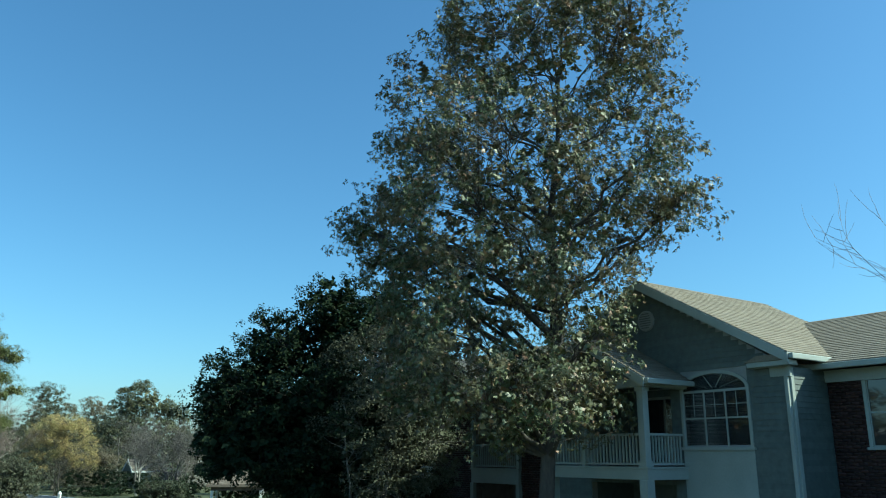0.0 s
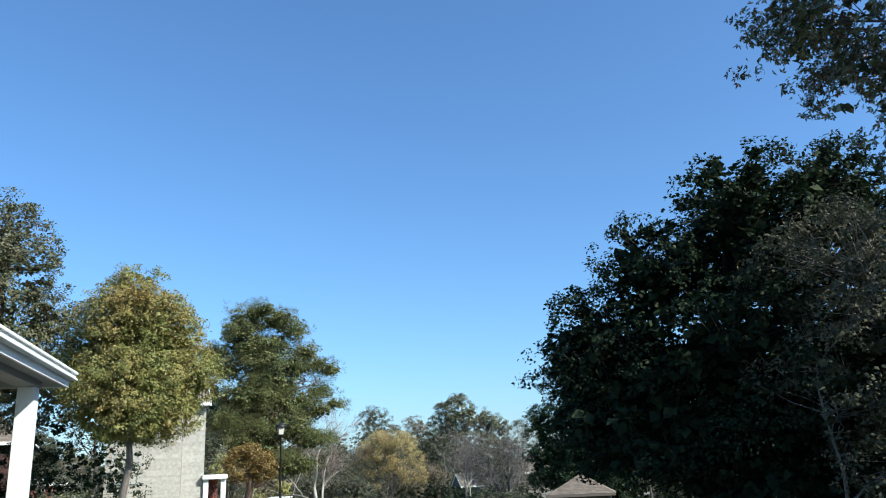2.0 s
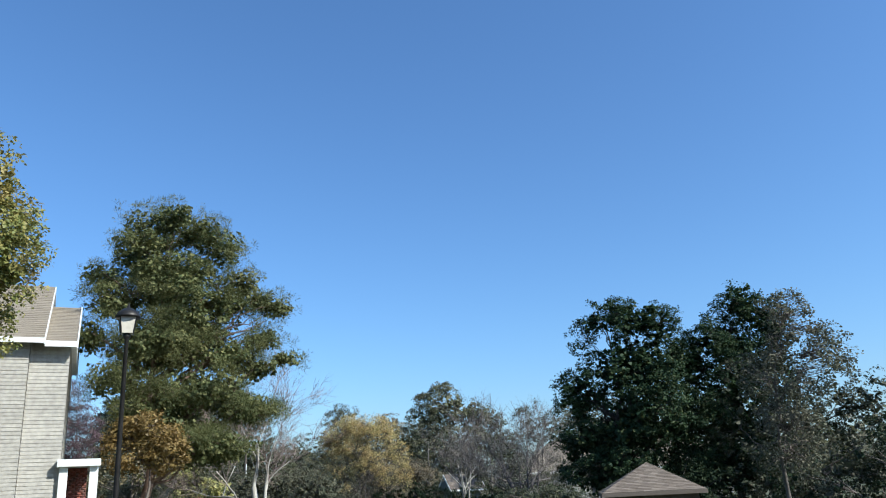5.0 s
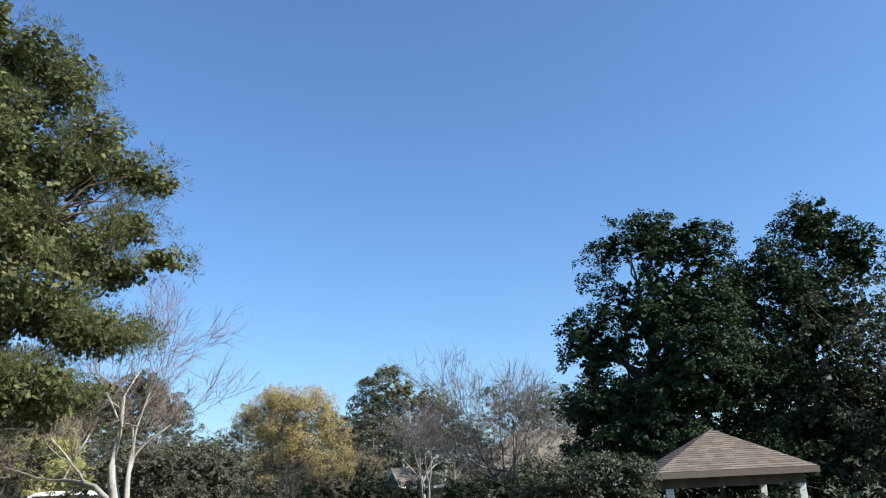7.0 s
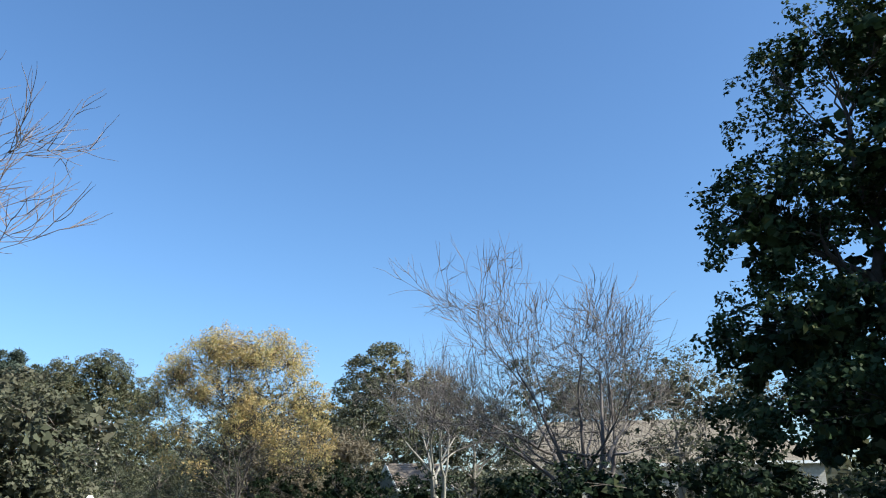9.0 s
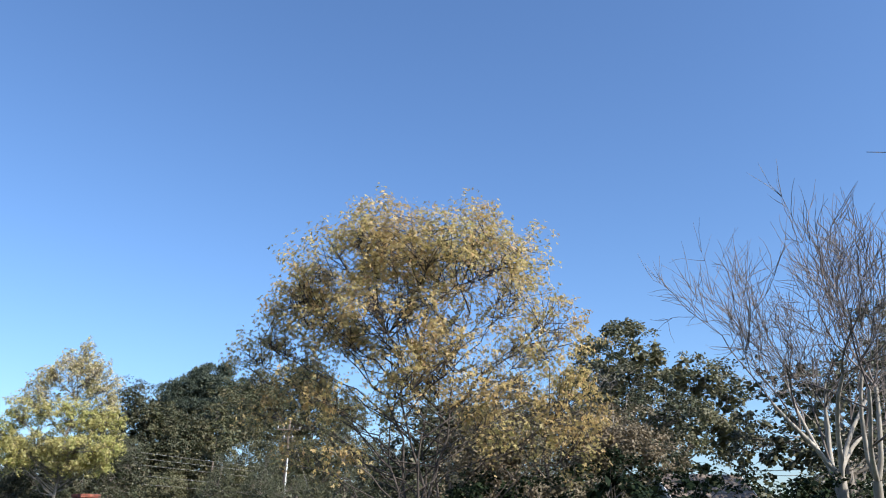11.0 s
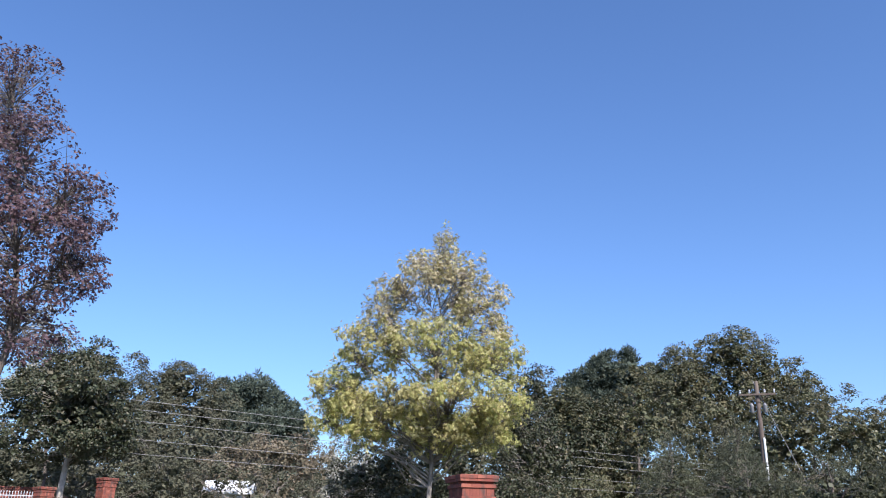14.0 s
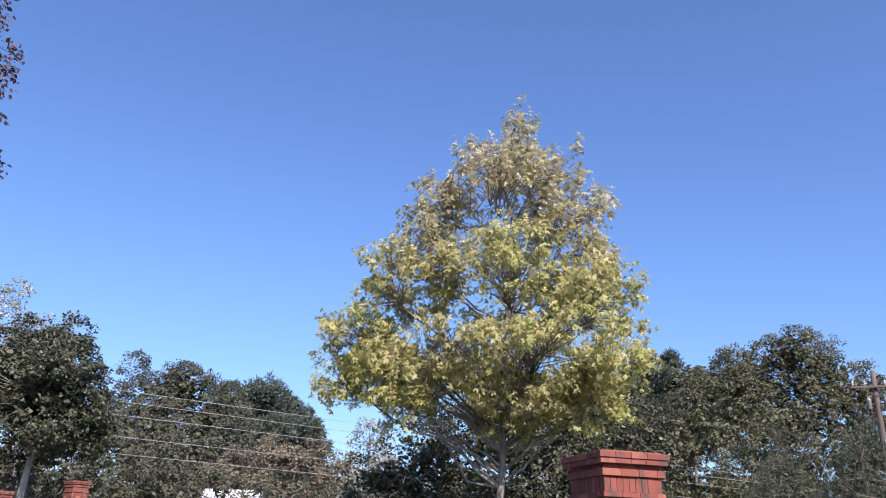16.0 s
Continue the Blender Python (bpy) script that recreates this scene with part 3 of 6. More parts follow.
def shingles(parent, corners, material, name="shingles", course=0.16):
    """Overlapping shingle courses on a four-sided slope: corners eave-left, eave-right, ridge-right, ridge-left."""
    el, er, rr, rl = (Vector(c) for c in corners)
    n = max(3, int(max((rl - el).length, (rr - er).length) / course))
    up = (er - el).cross(rl - el + rr - er).normalized()
    rng = np.random.default_rng(n)
    v, f = [], []
    for i in range(n):
        a, b = el.lerp(rl, i / n), er.lerp(rr, i / n)
        c, d = er.lerp(rr, min(1, (i + 1.15) / n)), el.lerp(rl, min(1, (i + 1.15) / n))
        m = max(1, int((b - a).length / 0.33))
        off = rng.uniform(0, 1)
        cuts = [0.0] + [(k + off) / m for k in range(m) if 0.01 < (k + off) / m < 0.99] + [1.0]
        for p, q in zip(cuts, cuts[1:]):
            k, lift = len(v), up * (0.014 + rng.uniform(0, 0.006))
            s0, s1 = a.lerp(b, p), a.lerp(b, q)
            t1, t0 = d.lerp(c, q), d.lerp(c, p)
            v += [s0 + lift, s1 + lift, t1 + up * 0.003, t0 + up * 0.003, s0 - up * 0.01, s1 - up * 0.01]
            f += [(k, k + 1, k + 2, k + 3), (k + 4, k + 5, k + 1, k)]
    return tagged(link_mesh(name, [tuple(p) for p in v], f, material, parent), kind="stuff")


def prism(bm, pts, y0, y1, m=None):
    """A solid from an outline in the x-z plane, from y0 to y1."""
    m = m or Matrix()
    a = [bm.verts.new(m @ Vector((x, y0, z))) for x, z in pts]
    b = [bm.verts.new(m @ Vector((x, y1, z))) for x, z in pts]
    bm.faces.new(a)
    bm.faces.new(b[::-1])
    for i in range(len(pts)):
        j = (i + 1) % len(pts)
        bm.faces.new((a[j], a[i], b[i], b[j]))
    bmesh.ops.recalc_face_normals(bm, faces=bm.faces)
    return bm


def sash_window(parent, s0, s1, z0, z1, y, cols=2, rows=2, trim=0.09):
    """A window in a wall that faces -y: casing, sill, panes and glazing bars."""
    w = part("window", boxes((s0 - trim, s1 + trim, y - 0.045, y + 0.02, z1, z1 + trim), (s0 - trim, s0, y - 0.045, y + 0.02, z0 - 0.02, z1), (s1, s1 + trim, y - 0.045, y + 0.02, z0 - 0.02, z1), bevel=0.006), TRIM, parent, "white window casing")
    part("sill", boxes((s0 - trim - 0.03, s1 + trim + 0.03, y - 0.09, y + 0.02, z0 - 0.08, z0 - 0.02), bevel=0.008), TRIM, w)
    dx, dz = (s1 - s0) / cols, (z1 - z0) / rows
    for i in range(cols):
        for j in range(rows):
            part("pane", boxes((s0 + i * dx + 0.015, s0 + (i + 1) * dx - 0.015, y + 0.012, y + 0.02, z0 + j * dz + 0.015, z0 + (j + 1) * dz - 0.015)), GLASS, w)
    bars = [(s0 + i * dx - 0.018, s0 + i * dx + 0.018, y - 0.012, y + 0.03, z0 - 0.02, z1) for i in range(cols + 1)]
    bars += [(s0, s1, y - 0.016, y + 0.03, z0 + j * dz - 0.02, z0 + j * dz + 0.02) for j in range(rows + 1)]
    part("glazing_grid", boxes(*bars), TRIM, w)
    return w


def railing(parent, s0, s1, y, z, height=0.84, gap=0.115, axis="x"):
    """A painted balcony railing: rails and square balusters."""
    r = part("railing", boxes(*[(s0, s1, y - 0.045, y + 0.045, z + height - 0.06, z + height) if axis == "x" else (y - 0.045, y + 0.045, s0, s1, z + height - 0.06, z + height)], bevel=0.008), TRIM, parent, "white top rail")
    part("bottom_rail", boxes((s0, s1, y - 0.025, y + 0.025, z + 0.06, z + 0.11) if axis == "x" else (y - 0.025, y + 0.025, s0, s1, z + 0.06, z + 0.11)), TRIM, r)
    me = None
    for k in range(int((s1 - s0) / gap)):
        c = s0 + gap * (k + 0.6)
        if me is None:
            b = part("baluster", boxes((-0.019, 0.019, -0.019, 0.019, z + 0.1, z + height - 0.05)), TRIM, r)
            me = b.data
        else:
            b = new("baluster", me)
            b.parent = r
        b.location = (c, y, 0) if axis == "x" else (y, c, 0)
    return r


# ---- apartment house with gable, arched window and balconies ----
APZ = -1.75
apt = thing("apartment_house", pose(6.3, 20.6, APZ, 0, 0, -56), "two-storey apartment house with grey siding, brick wings and white balconies", "building")


def Z(z):
    return z - APZ


EAVE, APEX, AX = Z(3.42), Z(5.95), -1.05
HALF = 4.15


def gable_ends(z):
    if z <= EAVE:
        return -5.2, 3.1
    k = HALF * (APEX - z) / (APEX - EAVE)
    return AX - k, AX + k


REC = (-3.45, -0.4, Z(1.14), Z(3.15))
REC_LOW = (-3.45, -0.4, 0.05, Z(0.7))
for b in ((-5.2, REC[0], 0, 0.2, 0, EAVE), (REC[1], 3.1, 0, 0.2, 0, EAVE), (REC[0], REC[1], 0, 0.2, REC[3], EAVE), (REC[0], REC[1], 0, 0.2, REC_LOW[3], REC[2]),
          (2.9, 3.1, 0.2, 8.8, 0, EAVE), (-5.2, -5.0, 0.2, 8.8, 0, EAVE), (-5.2, 3.1, 8.8, 9.0, 0, EAVE)):
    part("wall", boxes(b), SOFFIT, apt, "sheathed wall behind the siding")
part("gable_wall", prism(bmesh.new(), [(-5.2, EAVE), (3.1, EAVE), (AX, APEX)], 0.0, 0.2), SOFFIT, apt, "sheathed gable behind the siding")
win = (-0.02, 1.96, Z(-1.2), Z(3.45))
siding(apt, SIDING, -5.2, 3.1, 0.1, APEX, 0.0, holes=[REC, REC_LOW, win], edge=gable_ends)
siding(apt, SIDING, 0.0, 1.45, 0.1, EAVE, 3.1, axis="y")
for b in ((REC[0] - 0.1, REC[0], 0.2, 1.9, 0, EAVE), (REC[1], REC[1] + 0.1, 0.2, 1.9, 0, EAVE), (REC[0], REC[1], 1.7, 1.9, 0, EAVE)):
    part("wall", boxes(b), SIDING, apt, "grey wall of the recessed balconies")
part("floor_slab", boxes((REC[0], REC[1], 0.2, 1.7, Z(0.85), Z(1.12))), SOFFIT, apt)
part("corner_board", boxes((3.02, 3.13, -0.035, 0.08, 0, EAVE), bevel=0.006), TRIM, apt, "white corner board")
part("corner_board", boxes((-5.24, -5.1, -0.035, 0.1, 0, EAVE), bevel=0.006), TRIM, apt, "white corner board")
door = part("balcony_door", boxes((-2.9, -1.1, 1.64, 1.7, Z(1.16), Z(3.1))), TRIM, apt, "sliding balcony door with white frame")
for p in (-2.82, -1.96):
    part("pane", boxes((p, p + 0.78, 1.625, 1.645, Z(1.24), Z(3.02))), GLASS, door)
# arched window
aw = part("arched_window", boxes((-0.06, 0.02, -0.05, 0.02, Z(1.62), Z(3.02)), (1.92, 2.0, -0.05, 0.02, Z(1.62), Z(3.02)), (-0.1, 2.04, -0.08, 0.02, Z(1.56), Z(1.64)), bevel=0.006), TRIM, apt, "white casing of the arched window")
for i in range(3):
    for j in range(2):
        part("pane", boxes((0.02 + i * 0.633 + 0.02, 0.02 + (i + 1) * 0.633 - 0.02, 0.0, 0.01, Z(1.66) + j * 0.68 + 0.02, Z(1.66) + (j + 1) * 0.68 - 0.02)), GLASS, aw)
part("glazing_grid", boxes(*[(0.02 + i * 0.633 - 0.022, 0.02 + i * 0.633 + 0.022, -0.02, 0.02, Z(1.64), Z(3.02)) for i in (1, 2)], (0, 1.94, -0.022, 0.02, Z(2.32), Z(2.36)), (0, 1.94, -0.022, 0.02, Z(2.98), Z(3.04)),
                           *[(0.02 + i * 0.316 - 0.008, 0.02 + i * 0.316 + 0.008, -0.008, 0.018, Z(2.36), Z(2.98)) for i in (1, 3, 5)], (0, 1.94, -0.008, 0.018, Z(2.66), Z(2.675))), TRIM, aw)
arc = [(0.97 + 0.95 * math.cos(a), Z(3.02) + 0.42 * math.sin(a)) for a in np.linspace(0, math.pi, 15)]
part("pane", prism(bmesh.new(), arc, 0.0, 0.012), GLASS, aw, "fan-shaped top pane")
ring = bmesh.new()
for (x0, z0), (x1, z1) in zip(arc, arc[1:]):
    k = lambda x, z: (0.97 + (x - 0.97) * 1.09, Z(3.02) + (z - Z(3.02)) * 1.2)
    prism(ring, [(x0, z0), (x1, z1), k(x1, z1), k(x0, z0)], -0.05, 0.02)
part("arch_trim", ring, TRIM, aw)
fan = bmesh.new()
for a in (36, 72, 108, 144):
    c, s_ = math.cos(radians(a)), math.sin(radians(a))
    prism(fan, [(0.97 + 0.2 * c - 0.01, Z(3.02) + 0.09 * s_), (0.97 + 0.2 * c + 0.01, Z(3.02) + 0.09 * s_), (0.97 + 0.93 * c + 0.01, Z(3.02) + 0.41 * s_), (0.97 + 0.93 * c - 0.01, Z(3.02) + 0.41 * s_)], -0.012, 0.018)
part("glazing_grid", fan, TRIM, aw)
part("window_panel", boxes((-0.06, 2.0, -0.035, 0.0, Z(-1.2), Z(1.56)), (-0.02, 1.96, -0.045, -0.03, Z(1.2), Z(1.26)), bevel=0.005), TRIM, apt, "white panel below the arched window")
# round vent
vent = bmesh.new()
lathe(vent, [(0.29, 0.0), (0.29, 0.05), (0.26, 0.07), (0.22, 0.07)], 28, pose(AX, 0, Z(5.05), 90, 0, 0) @ pose(0, 0, 0))
v_ob = part("gable_vent", vent, SOFFIT, apt, "round louvred gable vent")
part("louvre", boxes(*[(AX - w * 0.66, AX + w * 0.66, -0.085, 0.06, Z(5.05) + k * 0.064 - 0.012, Z(5.05) + k * 0.064 + 0.012) for k, w in ((-3, 0.2), (-2, 0.26), (-1, 0.29), (0, 0.3), (1, 0.29), (2, 0.26), (3, 0.2))]), SIDING, v_ob)


def gable_roof(parent, ax, apex, half, eave, y0, y1, material, thick=0.14):
    """Two shingled slopes with a ridge along y, fascia and rake boards."""
    bm = bmesh.new()
    for s in (-1, 1):
        prism(bm, [(ax, apex), (ax + s * half, eave), (ax + s * half, eave - thick), (ax, apex - thick)], y0, y1)
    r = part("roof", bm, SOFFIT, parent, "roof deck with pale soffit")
    shingles(r, [(ax - half, y1, eave + 0.005), (ax - half, y0, eave + 0.005), (ax, y0, apex + 0.005), (ax, y1, apex + 0.005)], material)
    shingles(r, [(ax + half, y0, eave + 0.005), (ax + half, y1, eave + 0.005), (ax, y1, apex + 0.005), (ax, y0, apex + 0.005)], material)
    slope = math.atan2(apex - eave, half)
    for s in (-1, 1):
        rk = bmesh.new()
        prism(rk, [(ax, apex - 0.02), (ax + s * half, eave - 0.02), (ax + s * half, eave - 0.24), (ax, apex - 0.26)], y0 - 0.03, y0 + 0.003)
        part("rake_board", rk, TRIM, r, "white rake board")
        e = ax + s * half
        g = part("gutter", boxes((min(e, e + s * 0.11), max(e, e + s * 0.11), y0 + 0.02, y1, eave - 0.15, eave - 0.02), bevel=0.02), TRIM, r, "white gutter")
    return r


gable_roof(apt, AX, APEX + 0.22, HALF + 0.22, EAVE + 0.3, -0.38, 5.6, SHINGLE)
part("cornice_return", boxes((2.2, 3.3, -0.34, 0.0, EAVE + 0.02, EAVE + 0.14), bevel=0.015), TRIM, apt, "pale boxed cornice return")
part("cornice_return_roof", prism(bmesh.new(), [(2.15, EAVE + 0.14), (3.3, EAVE + 0.14), (3.2, EAVE + 0.28), (2.5, EAVE + 0.28)], -0.37, 0.0), SHINGLE, apt)
part("frieze_block", boxes((2.6, 3.06, -0.05, 0.0, EAVE - 0.2, EAVE + 0.02), bevel=0.01), TRIM, apt)
pipe = bmesh.new()
box(pipe, 3.0, 3.09, -0.13, -0.04, 0.2, EAVE - 0.2, bevel=0.012)
box(pipe, 3.0, 3.09, -0.13, -0.04, EAVE - 0.28, EAVE + 0.1, bevel=0.012, m=Matrix.Translation((0.08, 0, 0.05)))
part("downspout", pipe, TRIM, apt, "white downspout at the corner")
# projecting balcony with its own small gable
BY = -1.44
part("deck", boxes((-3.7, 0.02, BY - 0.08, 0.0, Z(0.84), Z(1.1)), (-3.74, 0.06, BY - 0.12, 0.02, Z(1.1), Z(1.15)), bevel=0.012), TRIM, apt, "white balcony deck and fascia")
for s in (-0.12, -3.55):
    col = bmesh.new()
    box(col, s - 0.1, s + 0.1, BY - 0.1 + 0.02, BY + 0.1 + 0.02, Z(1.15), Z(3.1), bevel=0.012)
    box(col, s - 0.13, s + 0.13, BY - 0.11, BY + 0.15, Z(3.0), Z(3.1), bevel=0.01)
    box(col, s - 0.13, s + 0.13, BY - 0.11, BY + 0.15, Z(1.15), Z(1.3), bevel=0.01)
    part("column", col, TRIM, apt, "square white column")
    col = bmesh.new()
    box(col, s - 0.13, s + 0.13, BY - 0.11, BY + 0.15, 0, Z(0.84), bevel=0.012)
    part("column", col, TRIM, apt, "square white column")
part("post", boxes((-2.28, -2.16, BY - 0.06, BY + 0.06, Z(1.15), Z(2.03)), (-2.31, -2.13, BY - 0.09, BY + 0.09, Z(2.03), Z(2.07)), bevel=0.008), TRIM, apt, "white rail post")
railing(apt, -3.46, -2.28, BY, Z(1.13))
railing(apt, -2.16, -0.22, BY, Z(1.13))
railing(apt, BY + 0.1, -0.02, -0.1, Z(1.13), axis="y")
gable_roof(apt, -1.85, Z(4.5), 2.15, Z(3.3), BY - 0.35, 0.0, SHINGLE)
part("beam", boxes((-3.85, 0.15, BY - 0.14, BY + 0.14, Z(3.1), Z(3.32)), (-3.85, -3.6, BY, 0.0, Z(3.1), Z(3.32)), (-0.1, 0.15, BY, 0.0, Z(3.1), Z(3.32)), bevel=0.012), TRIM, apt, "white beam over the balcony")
pg = bmesh.new()
prism(pg, [(-3.85, Z(3.32)), (0.15, Z(3.32)), (-1.85, Z(4.36))], BY - 0.05, BY + 0.05)
part("porch_gable", pg, SIDING, apt, "grey gable over the balcony")
# brick wings
bw = (4.05, 5.7, Z(1.65), Z(3.15))
WY = 1.45
for b in ((3.1, 16.0, WY + 0.03, WY + 0.25, 0, Z(3.4)), (15.8, 16.0, WY + 0.25, 9, 0, Z(3.4)), (3.1, 15.8, 8.8, 9, 0, Z(3.4))):
    part("wall", boxes(b), MORTAR, apt, "mortar-coloured backing of the brick wing")
low_win = (4.05, 5.7, Z(-1.1), Z(0.4))
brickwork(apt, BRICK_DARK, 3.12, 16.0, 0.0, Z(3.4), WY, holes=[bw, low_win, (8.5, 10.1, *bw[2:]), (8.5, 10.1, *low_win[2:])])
for w in (bw, low_win, (8.5, 10.1, *bw[2:]), (8.5, 10.1, *low_win[2:])):
    sash_window(apt, *w, WY)


def wing_roof(s0, s1, y_e, z_e, y_r, z_r):
    bm = bmesh.new()
    rot = Matrix(((0, 1, 0, 0), (1, 0, 0, 0), (0, 0, 1, 0), (0, 0, 0, 1)))
    prism(bm, [(y_e, z_e), (y_r, z_r), (2 * y_r - y_e, z_e), (2 * y_r - y_e, z_e - 0.14), (y_r, z_r - 0.14), (y_e, z_e - 0.14)], s0, s1, rot)
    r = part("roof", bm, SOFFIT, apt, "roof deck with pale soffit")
    shingles(r, [(s0, y_e, z_e + 0.005), (s1, y_e, z_e + 0.005), (s1, y_r, z_r + 0.005), (s0, y_r, z_r + 0.005)], SHINGLE)
    y_b = 2 * y_r - y_e
    shingles(r, [(s1, y_b, z_e + 0.005), (s0, y_b, z_e + 0.005), (s0, y_r, z_r + 0.005), (s1, y_r, z_r + 0.005)], SHINGLE)
    for e in (s0 + 0.4, s1 - 0.6):
        part("gable_wall", prism(bmesh.new(), [(y_e + 0.5, z_e - 0.15), (y_r, z_r - 0.16), (y_b - 0.5, z_e - 0.15)], e, e + 0.2, rot), SIDING, r, "grey gable end of the wing")
    part("gutter", boxes((s0, s1, y_e - 0.11, y_e, z_e - 0.15, z_e - 0.02), bevel=0.02), TRIM, r, "white gutter")
    part("frieze_board", boxes((s0, s1, y_e + 0.42, y_e + 0.48, z_e - 0.42, z_e - 0.14)), TRIM, r, "pale frieze board below the eave")
    return r


wing_roof(0.7, 16.4, 0.95, Z(3.55), 5.0, Z(5.27))
wing_roof(-20.0, -4.6, 0.25, Z(3.55), 5.6, Z(6.0))
LB = [(-10.25, -7.65), (-16.4, -12.9)]
holes = [(a, b, z0, z1) for a, b in LB for z0, z1 in ((Z(0.98), Z(3.2)), (0.05, Z(0.5)))]
for b in ([(p, q, 0.83, 1.05, 0, Z(3.4)) for p, q in spans(-19.6, -5.2, LB)] + [(a, b, 0.83, 1.05, z0, z1) for a, b in LB for z0, z1 in ((Z(3.2), Z(3.4)), (Z(0.5), Z(0.98)))]
          + [(a, b, 2.3, 2.5, 0, Z(3.4)) for a, b in LB] + [(e - 0.1, e + 0.1, 1.05, 2.3, 0, Z(3.4)) for ab in LB for e in ab] + [(-19.6, -19.4, 1.05, 9, 0, Z(3.4)), (-19.6, 3.1, 9.0, 9.2, 0, Z(3.4))]):
    part("wall", boxes(b), MORTAR, apt, "wall of the brick wing")
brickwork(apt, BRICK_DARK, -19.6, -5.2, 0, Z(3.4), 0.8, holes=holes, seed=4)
for a, b in LB:
    part("deck", boxes((a - 0.05, b + 0.05, 0.66, 1.0, Z(0.46), Z(0.92)), (a - 0.08, b + 0.08, 0.62, 1.0, Z(0.92), Z(0.98)), bevel=0.012), TRIM, apt, "white balcony deck and fascia")
    railing(apt, a, b, 0.75, Z(0.96))
    for e in (a, b):
        part("column", boxes((e - 0.08, e + 0.08, 0.66, 0.79, Z(0.98), Z(3.3)), bevel=0.01), TRIM, apt, "pale balcony column")
        part("column", boxes((e - 0.09, e + 0.09, 0.64, 0.79, 0, Z(0.46)), bevel=0.01), TRIM, apt, "pale column below the balcony")
    d = part("balcony_door", boxes((a + 0.5, b - 0.5, 2.24, 2.3, Z(1.0), Z(3.1))), TRIM, apt, "sliding balcony door with white frame")
    part("pane", boxes((a + 0.6, b - 0.6, 2.22, 2.25, Z(1.1), Z(3.0))), GLASS, d)


# ---- covered porch on white posts ----
PZ = on_ground(-14, 18)
porch = thing("porch", pose(-14.4, 19.0, PZ, 0, 0, -55), "white flat-roofed porch carried by square white posts", "porch")
ez = 2.45 - PZ
for px, py in ((0.88, -0.45), (7.2, -0.45), (0.88, -5.8), (7.2, -5.8)):
    col = bmesh.new()
    box(col, px - 0.125, px + 0.125, py - 0.125, py + 0.125, 0, ez - 0.1, bevel=0.012)
    box(col, px - 0.15, px + 0.15, py - 0.15, py + 0.15, 0, 0.2, bevel=0.012)
    part("post", col, WHITE, porch, "square white post")
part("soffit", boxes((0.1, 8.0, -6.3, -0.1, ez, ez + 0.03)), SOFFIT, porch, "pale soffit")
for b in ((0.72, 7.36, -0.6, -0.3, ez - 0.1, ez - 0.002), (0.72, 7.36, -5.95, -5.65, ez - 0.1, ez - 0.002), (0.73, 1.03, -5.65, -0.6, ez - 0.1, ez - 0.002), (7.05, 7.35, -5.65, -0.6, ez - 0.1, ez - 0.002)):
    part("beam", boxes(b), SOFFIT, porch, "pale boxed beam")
for b in ((0.1, 8.0, -0.1, -0.06, ez - 0.02, ez + 0.2), (0.06, 0.1, -6.3, -0.06, ez - 0.02, ez + 0.2), (0.1, 8.0, -6.34, -6.3, ez - 0.02, ez + 0.2), (8.0, 8.04, -6.34, -0.06, ez - 0.02, ez + 0.2)):
    part("fascia", boxes(b), WHITE, porch, "white fascia board")
part("gutter", boxes((-0.02, 8.0, -0.06, 0.02, ez + 0.1, ez + 0.23), (-0.02, 8.0, 0.02, 0.05, ez + 0.195, ez + 0.235), (-0.02, 8.0, 0.02, 0.045, ez + 0.1, ez + 0.135), bevel=0.008), WHITE, porch, "white ribbed gutter")
part("gutter", boxes((-0.02, 0.06, -6.3, -0.07, ez + 0.1, ez + 0.23), (-0.05, -0.02, -6.3, -0.07, ez + 0.195, ez + 0.235), (-0.045, -0.02, -6.3, -0.07, ez + 0.1, ez + 0.135), bevel=0.008), WHITE, porch, "white ribbed gutter")
part("roof", boxes((0.1, 8.0, -6.3, -0.1, ez + 0.16, ez + 0.2)), SHINGLE, porch, "flat tan roofing")


